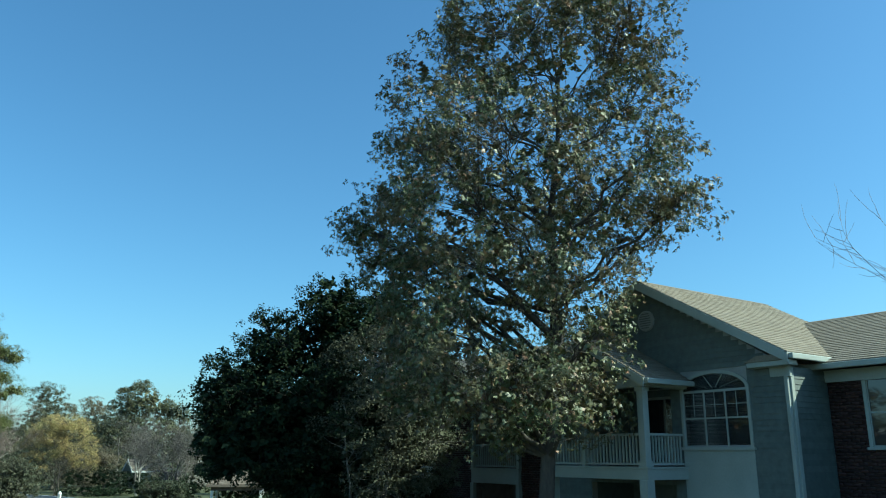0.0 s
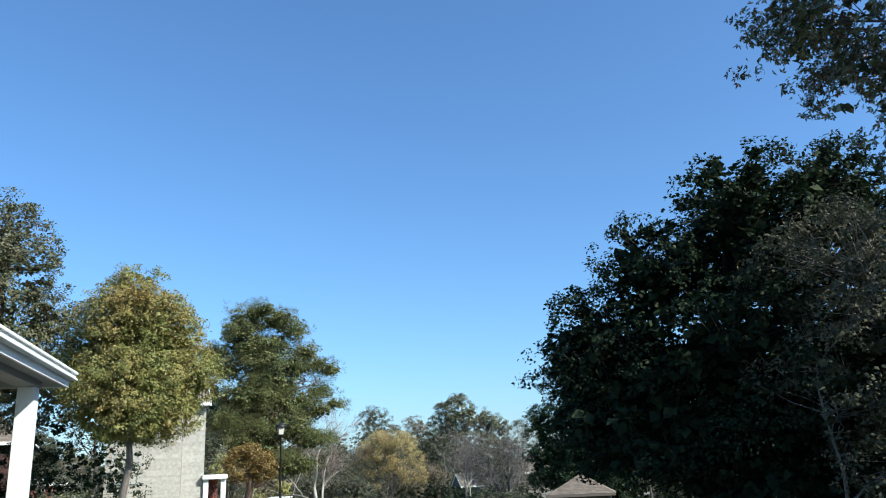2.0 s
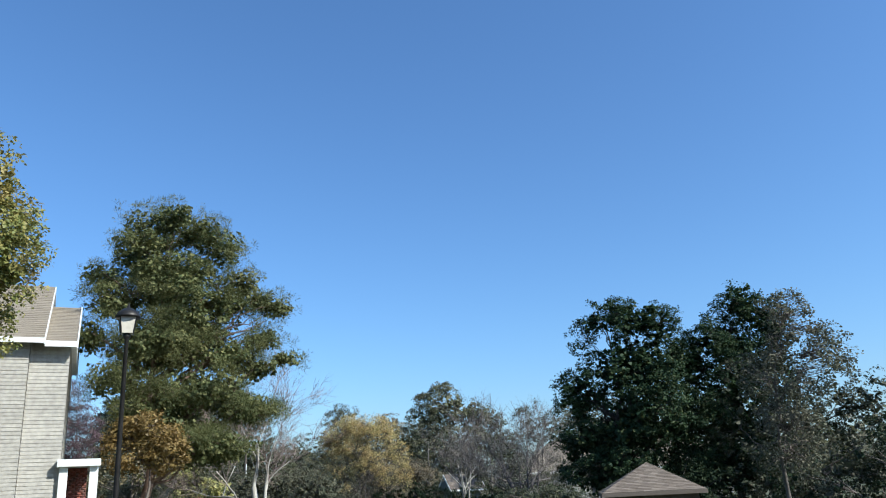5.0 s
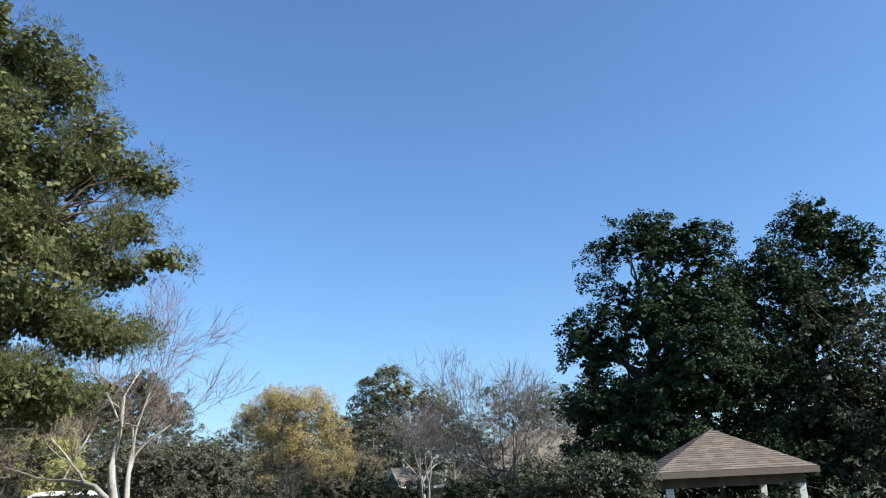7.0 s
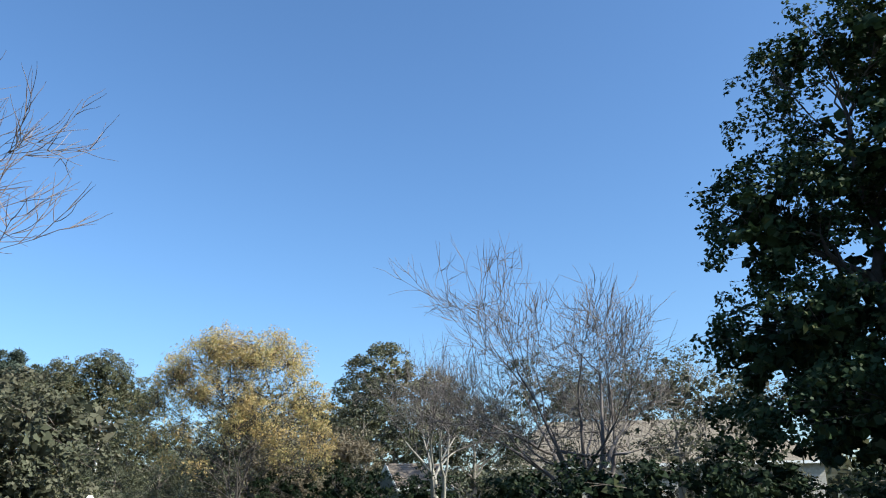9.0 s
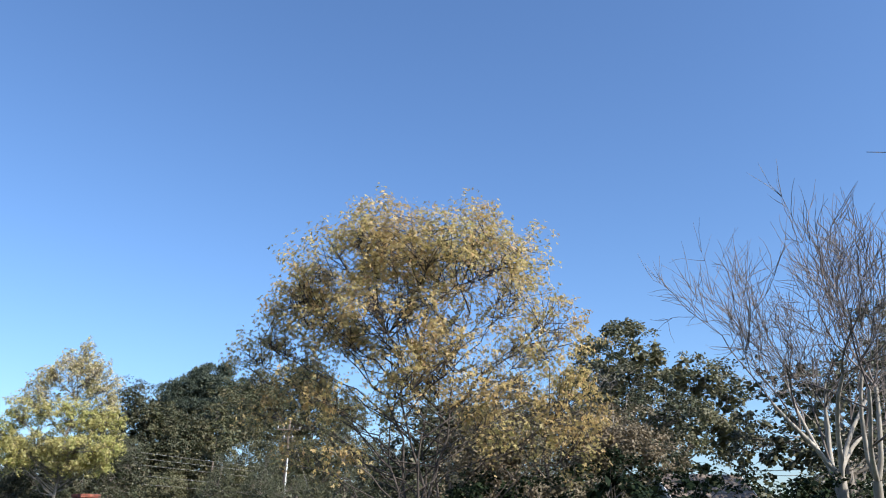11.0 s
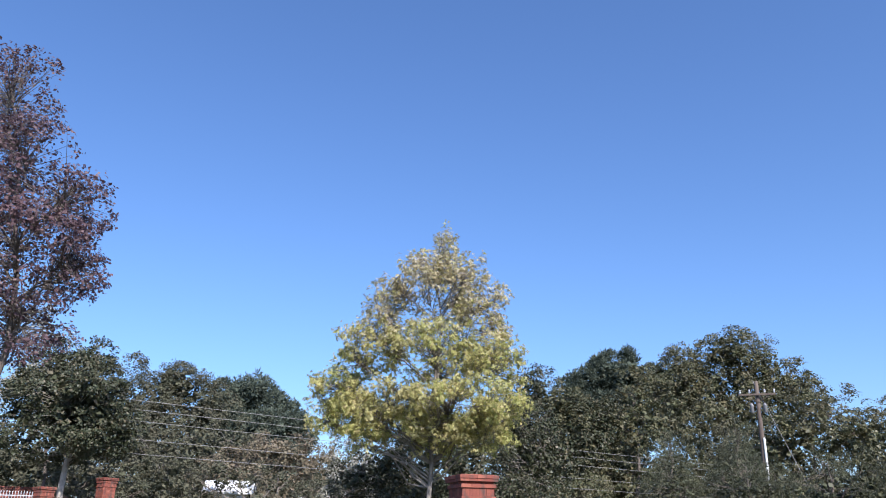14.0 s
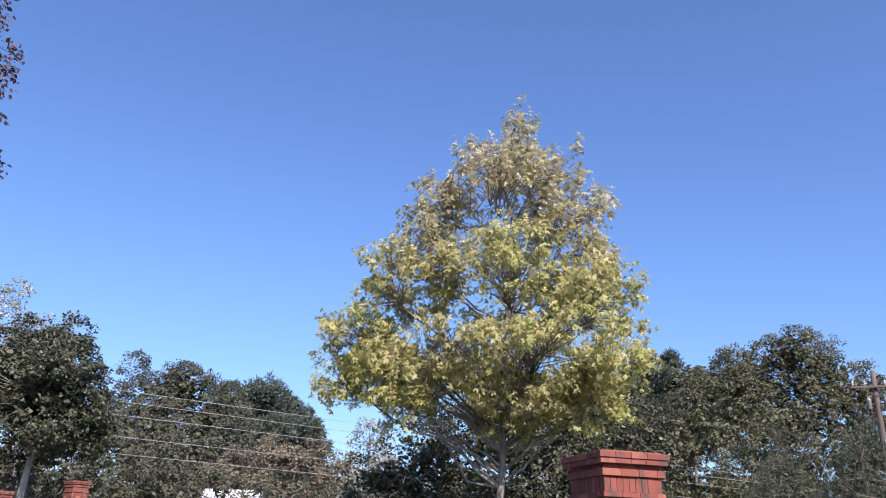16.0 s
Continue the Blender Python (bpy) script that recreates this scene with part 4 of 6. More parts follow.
# ---- simple houses ----
def house(name, label, x, y, rz, w, d, eave, ridge, wall, roof_mat, z=None, windows=(), hip=0.0, porch_cols=0):
    """A house with siding, a ridge along its length and shingled slopes; hip: how far the ridge stops short of the ends."""
    zb = on_ground(x, y) - 0.1 if z is None else z
    h = thing(name, pose(x, y, zb, 0, 0, rz), label, "building")
    for b in ((-w / 2, w / 2, -d / 2, -d / 2 + 0.2, 0, eave), (-w / 2, w / 2, d / 2 - 0.2, d / 2, 0, eave), (-w / 2, -w / 2 + 0.2, -d / 2 + 0.2, d / 2 - 0.2, 0, eave), (w / 2 - 0.2, w / 2, -d / 2 + 0.2, d / 2 - 0.2, 0, eave)):
        part("wall", boxes(b), wall, h)
    siding(h, wall, -w / 2, w / 2, 0.2, eave, -d / 2, holes=[(a, b, c, e) for a, b, c, e in windows])
    siding(h, wall, -d / 2, d / 2, 0.2, eave, w / 2, axis="y")
    o = 0.45
    bm = bmesh.new()
    e = [bm.verts.new(p) for p in ((-w / 2 - o, -d / 2 - o, eave), (w / 2 + o, -d / 2 - o, eave), (w / 2 + o, d / 2 + o, eave), (-w / 2 - o, d / 2 + o, eave))]
    r0, r1 = bm.verts.new((-w / 2 - o + hip, 0, ridge)), bm.verts.new((w / 2 + o - hip, 0, ridge))
    for f in ((e[0], e[1], r1, r0), (e[2], e[3], r0, r1), (e[1], e[2], r1), (e[3], e[0], r0), (e[3], e[2], e[1], e[0])):
        bm.faces.new(f)
    r = part("roof", bm, wall if not hip else roof_mat, h)
    E_ = [(-w / 2 - o, -d / 2 - o, eave), (w / 2 + o, -d / 2 - o, eave), (w / 2 + o, d / 2 + o, eave), (-w / 2 - o, d / 2 + o, eave)]
    R_ = [(-w / 2 - o + hip, 0, ridge), (w / 2 + o - hip, 0, ridge)]
    up = lambda ps: [(p[0], p[1], p[2] + 0.01) for p in ps]
    shingles(r, up([E_[0], E_[1], R_[1], R_[0]]), roof_mat, course=0.2)
    shingles(r, up([E_[2], E_[3], R_[0], R_[1]]), roof_mat, course=0.2)
    if hip:
        shingles(r, up([E_[1], E_[2], R_[1], R_[1]]), roof_mat, course=0.2)
        shingles(r, up([E_[3], E_[0], R_[0], R_[0]]), roof_mat, course=0.2)
    else:
        for s in (-1, 1):
            rk = bmesh.new()
            xe = s * (w / 2 + o)
            rot = Matrix(((0, 1, 0, 0), (1, 0, 0, 0), (0, 0, 1, 0), (0, 0, 0, 1)))
            for t in (-1, 1):
                prism(rk, [(t * (d / 2 + o), eave - 0.2), (t * (d / 2 + o), eave + 0.02), (0, ridge + 0.02), (0, ridge - 0.2)], xe - 0.03 * (s < 0), xe + 0.03 * (s > 0) + 0.001, rot)
            part("rake_board", rk, WHITE, r, "white rake board")
    part("fascia", boxes((-w / 2 - o, w / 2 + o, -d / 2 - o - 0.04, -d / 2 - o, eave - 0.16, eave + 0.02), (-w / 2 - o, w / 2 + o, d / 2 + o, d / 2 + o + 0.04, eave - 0.16, eave + 0.02), (w / 2 + o, w / 2 + o + 0.04, -d / 2 - o, d / 2 + o, eave - 0.16, eave + 0.0)), WHITE, r, "white fascia")
    for wn_ in windows:
        sash_window(h, *wn_, -d / 2)
    return h

W2 = lambda xs: [(x, x + 1.3, z, z + 1.5) for x in xs for z in (1.0, 3.9)]
flats = house("apartment_block", "two-storey beige apartment block with tan shingled roof and white trim", -39.6, 48.26, 44, 4.0, 9, 8.3, 11.4, SIDING_TAN, SHINGLE, windows=W2([-1.6]))
# lower end bay, stepped back below the main gable
for b in ((2.0, 3.3, -4.1, -3.9, 0, 8.3), (2.0, 3.3, 3.1, 3.3, 0, 8.3), (3.1, 3.3, -3.9, 3.1, 0, 8.3)):
    part("wall", boxes(b), SIDING_TAN, flats)
siding(flats, SIDING_TAN, 2.0, 3.3, 0.2, 8.3, -4.1)
siding(flats, SIDING_TAN, -4.1, 3.3, 0.2, 8.3, 3.3, axis="y")
bay = bmesh.new()
turned = Matrix(((0, 1, 0, 0), (1, 0, 0, 0), (0, 0, 1, 0), (0, 0, 0, 1)))
prism(bay, [(-4.6, 8.25), (3.8, 8.25), (-0.4, 10.45)], 2.45, 3.5, turned)
bay = part("bay_roof", bay, WHITE, flats, "white-boarded gable of the end bay")
shingles(bay, [(2.45, -4.6, 8.26), (3.5, -4.6, 8.26), (3.5, -0.4, 10.46), (2.45, -0.4, 10.46)], SHINGLE, course=0.2)
shingles(bay, [(3.5, 3.8, 8.26), (2.45, 3.8, 8.26), (2.45, -0.4, 10.46), (3.5, -0.4, 10.46)], SHINGLE, course=0.2)
for t in (-1, 1):
    rk = bmesh.new()
    prism(rk, [(-0.4 + t * 4.25, 8.05), (-0.4 + t * 4.25, 8.3), (-0.4, 10.5), (-0.4, 10.22)], 3.503, 3.55, turned)
    part("rake_board", rk, WHITE, bay, "white rake board")
part("fascia", boxes((2.45, 3.5, -4.64, -4.6, 8.08, 8.28)), WHITE, bay, "white fascia")
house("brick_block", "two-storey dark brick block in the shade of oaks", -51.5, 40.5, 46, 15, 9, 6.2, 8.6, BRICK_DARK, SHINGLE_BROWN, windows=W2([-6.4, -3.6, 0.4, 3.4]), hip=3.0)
# brick entry at the end of the block
for b in ((3.35, 4.2, -3.2, -3.0, 0, 3.9), (4.0, 4.2, -3.0, -0.6, 0, 3.9)):
    part("entry_wall", boxes(b), MORTAR_RED, flats, "red brick entry wall")
brickwork(flats, BRICK, 3.52, 4.2, 0.0, 3.9, -3.22)
for px in (3.42, 4.4):
    part("porch_column", boxes((px - 0.14, px + 0.14, -4.3, -4.02, 0, 3.9), (px - 0.2, px + 0.2, -4.36, -3.96, 0, 0.25), bevel=0.015), WHITE, flats, "white entry column")
part("porch_roof", boxes((3.2, 4.6, -4.5, -0.4, 3.9, 4.15), bevel=0.02), WHITE, flats, "white entry canopy")
ranch = house("ranch_house", "low house with broad tan hipped roof behind the trees", -23, 108, 12, 20, 9, 3.2, 6.3, SIDING_TAN, SHINGLE, hip=4.0, windows=[(-6, -4.4, 0.9, 2.3), (-1, 0.6, 0.9, 2.3), (4, 5.6, 0.9, 2.3)])
house("garden_shed", "small grey shed with tan gabled roof among the scrub", -36.2, 97.6, 40, 2.6, 2.6, 2.0, 3.4, SIDING, SHINGLE_BROWN)
white_house = house("white_house", "white house half hidden behind bare thicket", -101.5, 95.2, 70, 2.6, 5, 2.9, 3.8, WHITE, WHITE, windows=[(-0.9, -0.2, 1.4, 2.4)])
shed = house("white_shed", "small white outbuilding behind the thicket", -103, 103.0, 65, 2.6, 3, 2.6, 3.2, WHITE, WHITE)

# ---- pavilion with hipped roof ----
pav = thing("pavilion", pose(-15.88, 63.6, -3.1, 0, 0, 10), "open pavilion with brown hipped roof and white posts", "pavilion")
bm = bmesh.new()
hb = 2.2
ev = [bm.verts.new(p) for p in ((-hb, -hb, 2.28), (hb, -hb, 2.28), (hb, hb, 2.28), (-hb, hb, 2.28))]
tp = bm.verts.new((0, 0, 3.52))
for i in range(4):
    bm.faces.new((ev[i], ev[(i + 1) % 4], tp))
bm.faces.new(ev[::-1])
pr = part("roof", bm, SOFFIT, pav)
cs = [(-hb, -hb, 2.29), (hb, -hb, 2.29), (hb, hb, 2.29), (-hb, hb, 2.29)]
for i in range(4):
    shingles(pr, [cs[i], cs[(i + 1) % 4], (0, 0, 3.53), (0, 0, 3.53)], SHINGLE_BROWN)
# Fascia and beam hold the shade under the eaves in their dark colours.
part("fascia", boxes((-hb, hb, -hb - 0.04, -hb, 2.12, 2.29), (-hb, hb, hb, hb + 0.04, 2.12, 2.29), (-hb - 0.04, -hb, -hb, hb, 2.12, 2.29), (hb, hb + 0.04, -hb, hb, 2.12, 2.29)), SHINGLE_BROWN, pav, "fascia browned for the eave shade")
part("beam", boxes((-1.9, 1.9, -1.9, -1.7, 1.85, 2.12), (-1.9, 1.9, 1.7, 1.9, 1.85, 2.12), (-1.9, -1.7, -1.7, 1.7, 1.85, 2.12), (1.7, 1.9, -1.7, 1.7, 1.85, 2.12)), WOOD_POLE, pav, "beam darkened for the shade under the roof")
for a in (-1.8, 1.8):
    for b in (-1.8, 1.8):
        part("post", boxes((a - 0.1, a + 0.1, b - 0.1, b + 0.1, 0, 1.85), (a - 0.14, a + 0.14, b - 0.14, b + 0.14, 0, 0.2), bevel=0.012), WHITE, pav, "white post")
part("slab", boxes((-2.1, 2.1, -2.1, 2.1, -0.15, 0.03)), CONCRETE, pav)

# ---- trees along the drive ----
tree("maple_tree", "tall maple with green leaves turning russet, before the apartment house", 1, 2.6, 20.1, [
    (0.9, -0.1, 14.1, 1.9, 1.07), (-1.4, 0.1, 12.9, 1.35, 1.04), (2.7, -0.5, 12.7, 1.17, 1.04), (0.2, 0, 12.1, 2.82, 1.71), (-2.4, 0.2, 11.3, 1.79, 1.34), (2.7, -0.6, 10.7, 1.45, 1.33),
    (0.1, 0, 9.5, 3.16, 1.62), (-3.4, 2.2, 10, 1.21, 1.07), (3.1, -0.6, 8.7, 1.4, 1.12), (-1.3, 0.1, 7.6, 2.91, 1.42), (1.6, -0.3, 7.7, 2.3, 1.26), (-4.2, 2.1, 8.2, 1.35, 1.21),
    (3.4, -0.7, 7.4, 0.92, 0.63), (-1.6, 0.1, 5.9, 2.25, 1.24), (0.8, -0.1, 5.5, 1.35, 1.23), (-1.9, 0.2, 4.1, 1.92, 1.22), (1, -0.1, 4, 1.18, 1.37), (-0.5, 0.1, 3, 2.06, 0.76), (-4, 2.3, 6.6, 1.25, 1), (-4.9, 2.7, 7.9, 1, 0.8), (-2.8, 0.9, 5.2, 1.5, 1), (-3.2, 0.9, 3.9, 1.3, 1), (0.6, -0.6, 2.6, 1.4, 0.8), (-1.6, -0.3, 2.5, 1.5, 0.8), (-3.0, 0.4, 2.8, 1.2, 0.8)],
    L_MAPLE, 66000, 0.1, BARK_DARK, 0.22, (0.13, 0.99), 1.5, kind="lobed", per=20, spread=0.27, twigs=0.5, core=0.14, core_size=1.7, solid=0.55)
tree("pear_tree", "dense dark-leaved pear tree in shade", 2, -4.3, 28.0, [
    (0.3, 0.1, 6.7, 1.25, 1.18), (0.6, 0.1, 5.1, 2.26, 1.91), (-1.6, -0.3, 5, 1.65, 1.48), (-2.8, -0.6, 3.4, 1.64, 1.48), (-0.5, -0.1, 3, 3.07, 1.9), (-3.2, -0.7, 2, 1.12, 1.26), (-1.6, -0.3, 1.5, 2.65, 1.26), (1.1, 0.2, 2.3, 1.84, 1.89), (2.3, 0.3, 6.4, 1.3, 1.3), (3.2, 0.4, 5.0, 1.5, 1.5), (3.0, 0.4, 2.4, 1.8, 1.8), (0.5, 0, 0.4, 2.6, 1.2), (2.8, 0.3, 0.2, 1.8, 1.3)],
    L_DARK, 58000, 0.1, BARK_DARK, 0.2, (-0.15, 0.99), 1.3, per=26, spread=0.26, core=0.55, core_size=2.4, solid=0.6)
tree("crape_myrtle", "many-stemmed small tree with thin mottled leaves", 3, -2.3, 25.4, [
    (0.4, 0, 4, 1.66, 1.33), (1.2, 0.1, 2.6, 1.66, 1.33), (-0.2, 0, 1.7, 1.29, 0.95), (1.9, 0.1, 3.6, 1.29, 1.14), (0.7, 0, 0.8, 1.3, 0.9), (1.8, 0.1, 1.4, 1.2, 0.9)],
    L_OLIVE, 26000, 0.09, BARK_MID, 0.1, (-0.09, 1), 0.6, per=20, spread=0.26, stems=4, twigs=0.3, core=0.1)
tree("evergreen_oak", "tall dull-green oak beside the porch", 4, -36.5, 34.9, [
    (0.1, 0.2, 13.4, 1.15, 1.53), (0.1, 0.1, 11.3, 2.45, 2.35), (-0.8, -1, 9.2, 3.23, 2.99), (1.3, 1.5, 8.4, 1.61, 1.49), (0.5, 0.6, 6.1, 3.52, 2.3), (-1.1, -1.4, 12.6, 1.97, 2.71)],
    L_GREEN, 40000, 0.14, BARK, 0.3, (-0.77, 0.64), 1.6, per=36, spread=0.42, core=0.2, solid=0.6)
tree("sugar_maple", "rounded maple turning from green to gold", 5, -29.9, 36.7, [
    (0, 0, 9.3, 1.45, 1.35), (0, 0, 8.0, 2.3, 1.8), (-0.7, -0.7, 7.0, 2.1, 1.8), (1.1, 0.9, 7.2, 1.9, 1.9), (0.1, 0.1, 5.6, 2.94, 1.82), (-1.4, -1.3, 5.5, 1.6, 1.5), (1.7, 1.5, 5.5, 1.5, 1.6), (0.3, 0.2, 4, 2.9, 1.6)],
    L_OAK, 66000, 0.1, BARK, 0.22, (-0.67, 0.74), 1.4, per=36, spread=0.34, core=0.36, core_size=2.2, solid=0.66, grow=1.1)
tree("pine_tree", "tall pine with layered sunlit needle clumps", 6, -35.0, 52.9, [
    (0.5, 0.4, 11.4, 1.3, 0.86), (1.9, 1.6, 10.5, 1.14, 0.85), (-0.7, -0.6, 10.4, 1.48, 0.94), (0.5, 0.5, 9.4, 2.47, 1.02), (2.7, 2.2, 9, 1.12, 0.69), (-1.2, -1.2, 8.1, 1.33, 1.03), (1, 0.9, 7.3, 2.64, 1),
    (4, 3.1, 8, 0.8, 0.5), (-0.3, -0.2, 6.2, 1.97, 0.99), (2.3, 1.9, 5.9, 1.85, 0.81), (4.4, 3.4, 5.7, 0.78, 0.36), (1.2, 1.1, 4.2, 2.59, 0.98), (3, 2.5, 3.6, 1.72, 0.75), (1.9, 1.6, 2, 2.35, 0.88), (-0.9, -0.9, 4.7, 1.51, 1.11), (3.2, 2.6, 8.3, 0.9, 0.5), (3.5, 2.8, 6.6, 0.95, 0.55), (3.4, 2.7, 5.3, 1.0, 0.5), (3.7, 2.9, 7.4, 0.7, 0.4), (2.2, 1.8, 8.2, 1.3, 0.7), (-1.6, -1.5, 9.2, 0.9, 0.6), (-1.9, -1.7, 6.6, 1.1, 0.8), (1.4, 1.2, 11.3, 1.2, 0.8), (-0.5, -0.4, 11.2, 1.2, 0.8), (0.5, 0.4, 11.9, 1.1, 0.6), (0.6, 0.5, 8.4, 2.2, 1.0), (0.6, 0.5, 6.4, 2.2, 1.2), (0.5, 0.4, 3.4, 2.2, 1.2)],
    L_PINE, 140000, 0.145, BARK_PINE, 0.24, (-0.68, 0.73), 1.3, kind="needle", per=44, spread=0.26, twigs=0.1, core=0.36, core_size=1.2, solid=0.6, puff=0.72)
tree("orange_tree", "small tree with orange autumn leaves", 7, -33.4, 51.0, [(0, 0.1, 2.5, 0.9, 0.7), (0.5, 0.4, 1.7, 0.8, 0.65), (-0.5, -0.5, 1.9, 0.85, 0.8)], L_ORANGE, 7000, 0.14, BARK, 0.1, (-0.69, 0.73), 0.5)
bare_tree("bare_tree", "leafless tree with pale forked trunk and fine twigs", 17, -32.7, 58.7, 11.4, 0.22, BARK_PALE, TWIG_RED, 6, 0.46, 0.27, fine=0.008)
tree("golden_tree", "broad open-crowned tree with thinning golden leaves", 8, -37.1, 78.2, [
    (0.15, 0.1, 4.25, 1.1, 0.55), (0, 0, 2.5, 1.3, 0.8), (-0.9, -0.3, 2.6, 1.0, 0.7), (-1.01, -0.2, 4.35, 0.95, 0.62), (1.2, 0.6, 3.9, 0.8, 0.72), (0.2, 0.1, 4.2, 1.6, 0.95), (0.95, 0.45, 3.5, 1.4, 0.9), (-1.3, -0.3, 3.62, 1.35, 0.92), (-2.2, -0.52, 2.78, 0.97, 0.65), (2.2, 1, 2.5, 0.75, 0.7), (-2.2, -0.52, 3.73, 0.7, 0.62), (0.2, 0.1, 3.5, 1.48, 0.86), (-3.16, -0.81, 2.36, 0.58, 0.45), (1.8, 0.8, 3, 0.64, 0.76),
    (-1.8, -0.43, 2.25, 0.97, 0.59), (0.7, 0.4, 1.8, 1.16, 0.74), (2.3, 1, 2, 0.72, 0.64), (2.6, 1.1, 0.9, 0.7, 0.72), (1.5, 0.7, 0.6, 0.96, 0.63), (2.8, 1.2, 0.2, 0.52, 0.54), (-0.58, -0.1, 1.31, 0.95, 0.49), (-2.75, -0.66, 3.2, 0.65, 0.59), (1.9, 0.9, 3.9, 0.65, 0.6), (-1.16, -0.25, 4.45, 0.7, 0.43), (-3.58, -0.81, 2.04, 0.44, 0.4), (-3.03, -0.81, 1.1, 0.5, 0.41), (-1.93, -0.57, 1.21, 0.73, 0.51), (-2.48, -0.57, 0.26, 0.41, 0.27), (-1.3, -0.55, 0.16, 0.5, 0.33)],
    L_GOLD, 38000, 0.064, BARK_DARK, 0.062, (-0.5, 0.87), 1.0, kind="lobed", per=11, spread=0.2, stems=7, low=0.16, twigs=0.5, arch=0.06, solid=0.3, flare=0.2, grow=1.04)
tree("round_tree", "round-headed tree standing far off", 9, -43.1, 115.5, [(-0.2, -0.1, 8.6, 3.3, 2.7), (-2.6, -0.8, 7.2, 2.7, 2.4), (2.9, 0.9, 7.2, 2.6, 2.4), (0, 0, 3.5, 4.5, 3.2), (-4.5, -1, 4.2, 2.6, 2.4), (5, 1, 4.4, 2.6, 2.4)], L_GREEN, 20000, 0.22, BARK, 0.25, (-0.31, 0.95), 1.5, per=50, spread=0.6, core=0.25)
tree("holly_tree", "large dark evergreen holly", 10, -17.4, 69.2, [
    (0.8, 0, 8.2, 1.3, 1.1), (-0.8, 0, 8.4, 0.83, 0.98), (-1.8, 0, 7.3, 0.71, 0.85), (2.3, -0.1, 7.6, 1.3, 1.33), (0.9, 0, 5.6, 2.79, 1.91), (-1.9, -0.1, 4.3, 1.38, 1.42), (-2.8, -0.1, 4.6, 0.69, 0.71), (0.9, 0, 2.5, 3.2, 2.12), (-1.7, 0, 1.6, 1.82, 1.41), (-0.4, 0, 0.1, 2.73, 1.17), (3.3, 0.4, 5.4, 1.3, 1.7), (3.3, 0.4, 2.6, 1.5, 1.9), (3.0, 0.3, -0.4, 1.9, 1.5)],
    L_HOLLY, 46000, 0.13, BARK_DARK, 0.24, (0, 1), 1.2, per=28, spread=0.32, core=0.4)
tree("holly_tree", "dark evergreen holly with open patches", 12, -12.0, 71.3, [
    (1.7, -0.3, 8.4, 1.27, 1.18), (2.7, -0.6, 7.3, 1.14, 1.43), (0.3, -0.1, 6.5, 1.76, 1.81), (1.7, -0.3, 4.9, 2.24, 2.31), (-0.5, 0.1, 2.7, 2.71, 2.29), (1.7, -0.3, 1.4, 2.21, 2.53), (-1.3, 0.2, 5.8, 1.25, 1.55), (-0.5, 0.1, 0.2, 2.95, 1.52)],
    L_HOLLY, 38000, 0.13, BARK_DARK, 0.24, (0.16, 0.99), 1.2, per=28, spread=0.34, core=0.4)
tree("thin_tree", "slender tree with sparse brownish leaves", 13, -10.6, 56.9, [(1, -0.2, 5.1, 0.86, 0.99), (1.4, -0.3, 3.5, 1.33, 1.37), (0.3, 0, 2.6, 0.95, 1.36), (0.6, -0.1, 1, 1.32, 1.55)], L_OLIVE, 9000, 0.12, BARK, 0.1, (0.17, 0.99), 0.5, spread=0.28, twigs=0.9)
bare_tree("bare_tree", "large leafless tree with dark spreading branches", 14, -24.1, 73.1, 9.0, 0.12, TWIG, TWIG, 5, 0.6, 0.3, stems=5, fine=0.008, splay=0.55)
bare_tree("birch_tree", "leafless birch with white-barked stems", 15, -29.9, 79.8, 8.0, 0.11, BARK_PALE, TWIG, 5, 0.4, 0.28, stems=3)

# ---- trees round the gate and beyond ----
tree("tulip_tree", "conical tulip tree with yellow-green autumn leaves beside the gate", 21, -61.6, 87.8, [
    (0.3, 0.4, 6.3, 0.45, 0.42), (-0.1, -0.1, 6.0, 0.8, 0.56), (0.5, 0.7, 5.5, 0.36, 0.36), (0.2, 0.3, 6.75, 0.22, 0.3), (0.5, 0.75, 5.4, 0.58, 0.6), (-0.6, -0.95, 5.2, 0.52, 0.45), (-0.1, -0.1, 4.7, 1.37, 0.87), (0.9, 1.1, 4.1, 0.72, 0.75), (-0.8, -1.3, 3.8, 0.82, 0.63),
    (0.1, 0.2, 3.4, 1.63, 0.73), (1.1, 1.4, 3, 0.66, 0.73), (-1.2, -2.1, 2.6, 0.75, 0.52), (-0.6, -0.9, 2.2, 1.19, 0.51), (0.3, 0.4, 2.1, 1.59, 0.56), (1.2, 1.5, 2, 0.74, 0.46), (-1.3, -2.4, 1.8, 0.44, 0.36), (-0.7, -1.3, 1.75, 0.65, 0.42), (0.2, 0.2, 1.6, 0.85, 0.42), (-1.0, -1.7, 2.0, 0.7, 0.45), (0.8, 1.2, 1.75, 0.6, 0.4),
    (0.85, 1.25, 4.8, 0.6, 0.6), (-0.75, -1.2, 4.5, 0.6, 0.5), (-1.0, -1.7, 3.2, 0.6, 0.5), (0.3, 0.5, 5.9, 0.6, 0.5), (0.2, 0.3, 1.3, 0.8, 0.4), (-0.8, -1.4, 1.4, 0.6, 0.35), (0.9, 1.3, 1.4, 0.6, 0.35)],
    L_TULIP, 40000, 0.086, BARK_MID, 0.085, (-0.82, 0.57), 0.9, kind="lobed", per=16, spread=0.18, twigs=1.0, low=0.3, arch=0.1, solid=0.4, dry=(4.1, 0.9, 0.3, L_DRY))
bare_tree("bare_tree", "leafless tree behind the apartment house", 16, 19.2, 31.0, 31.0, 0.2, TWIG, TWIG, 5, 0.6, 0.27, fine=0.012)
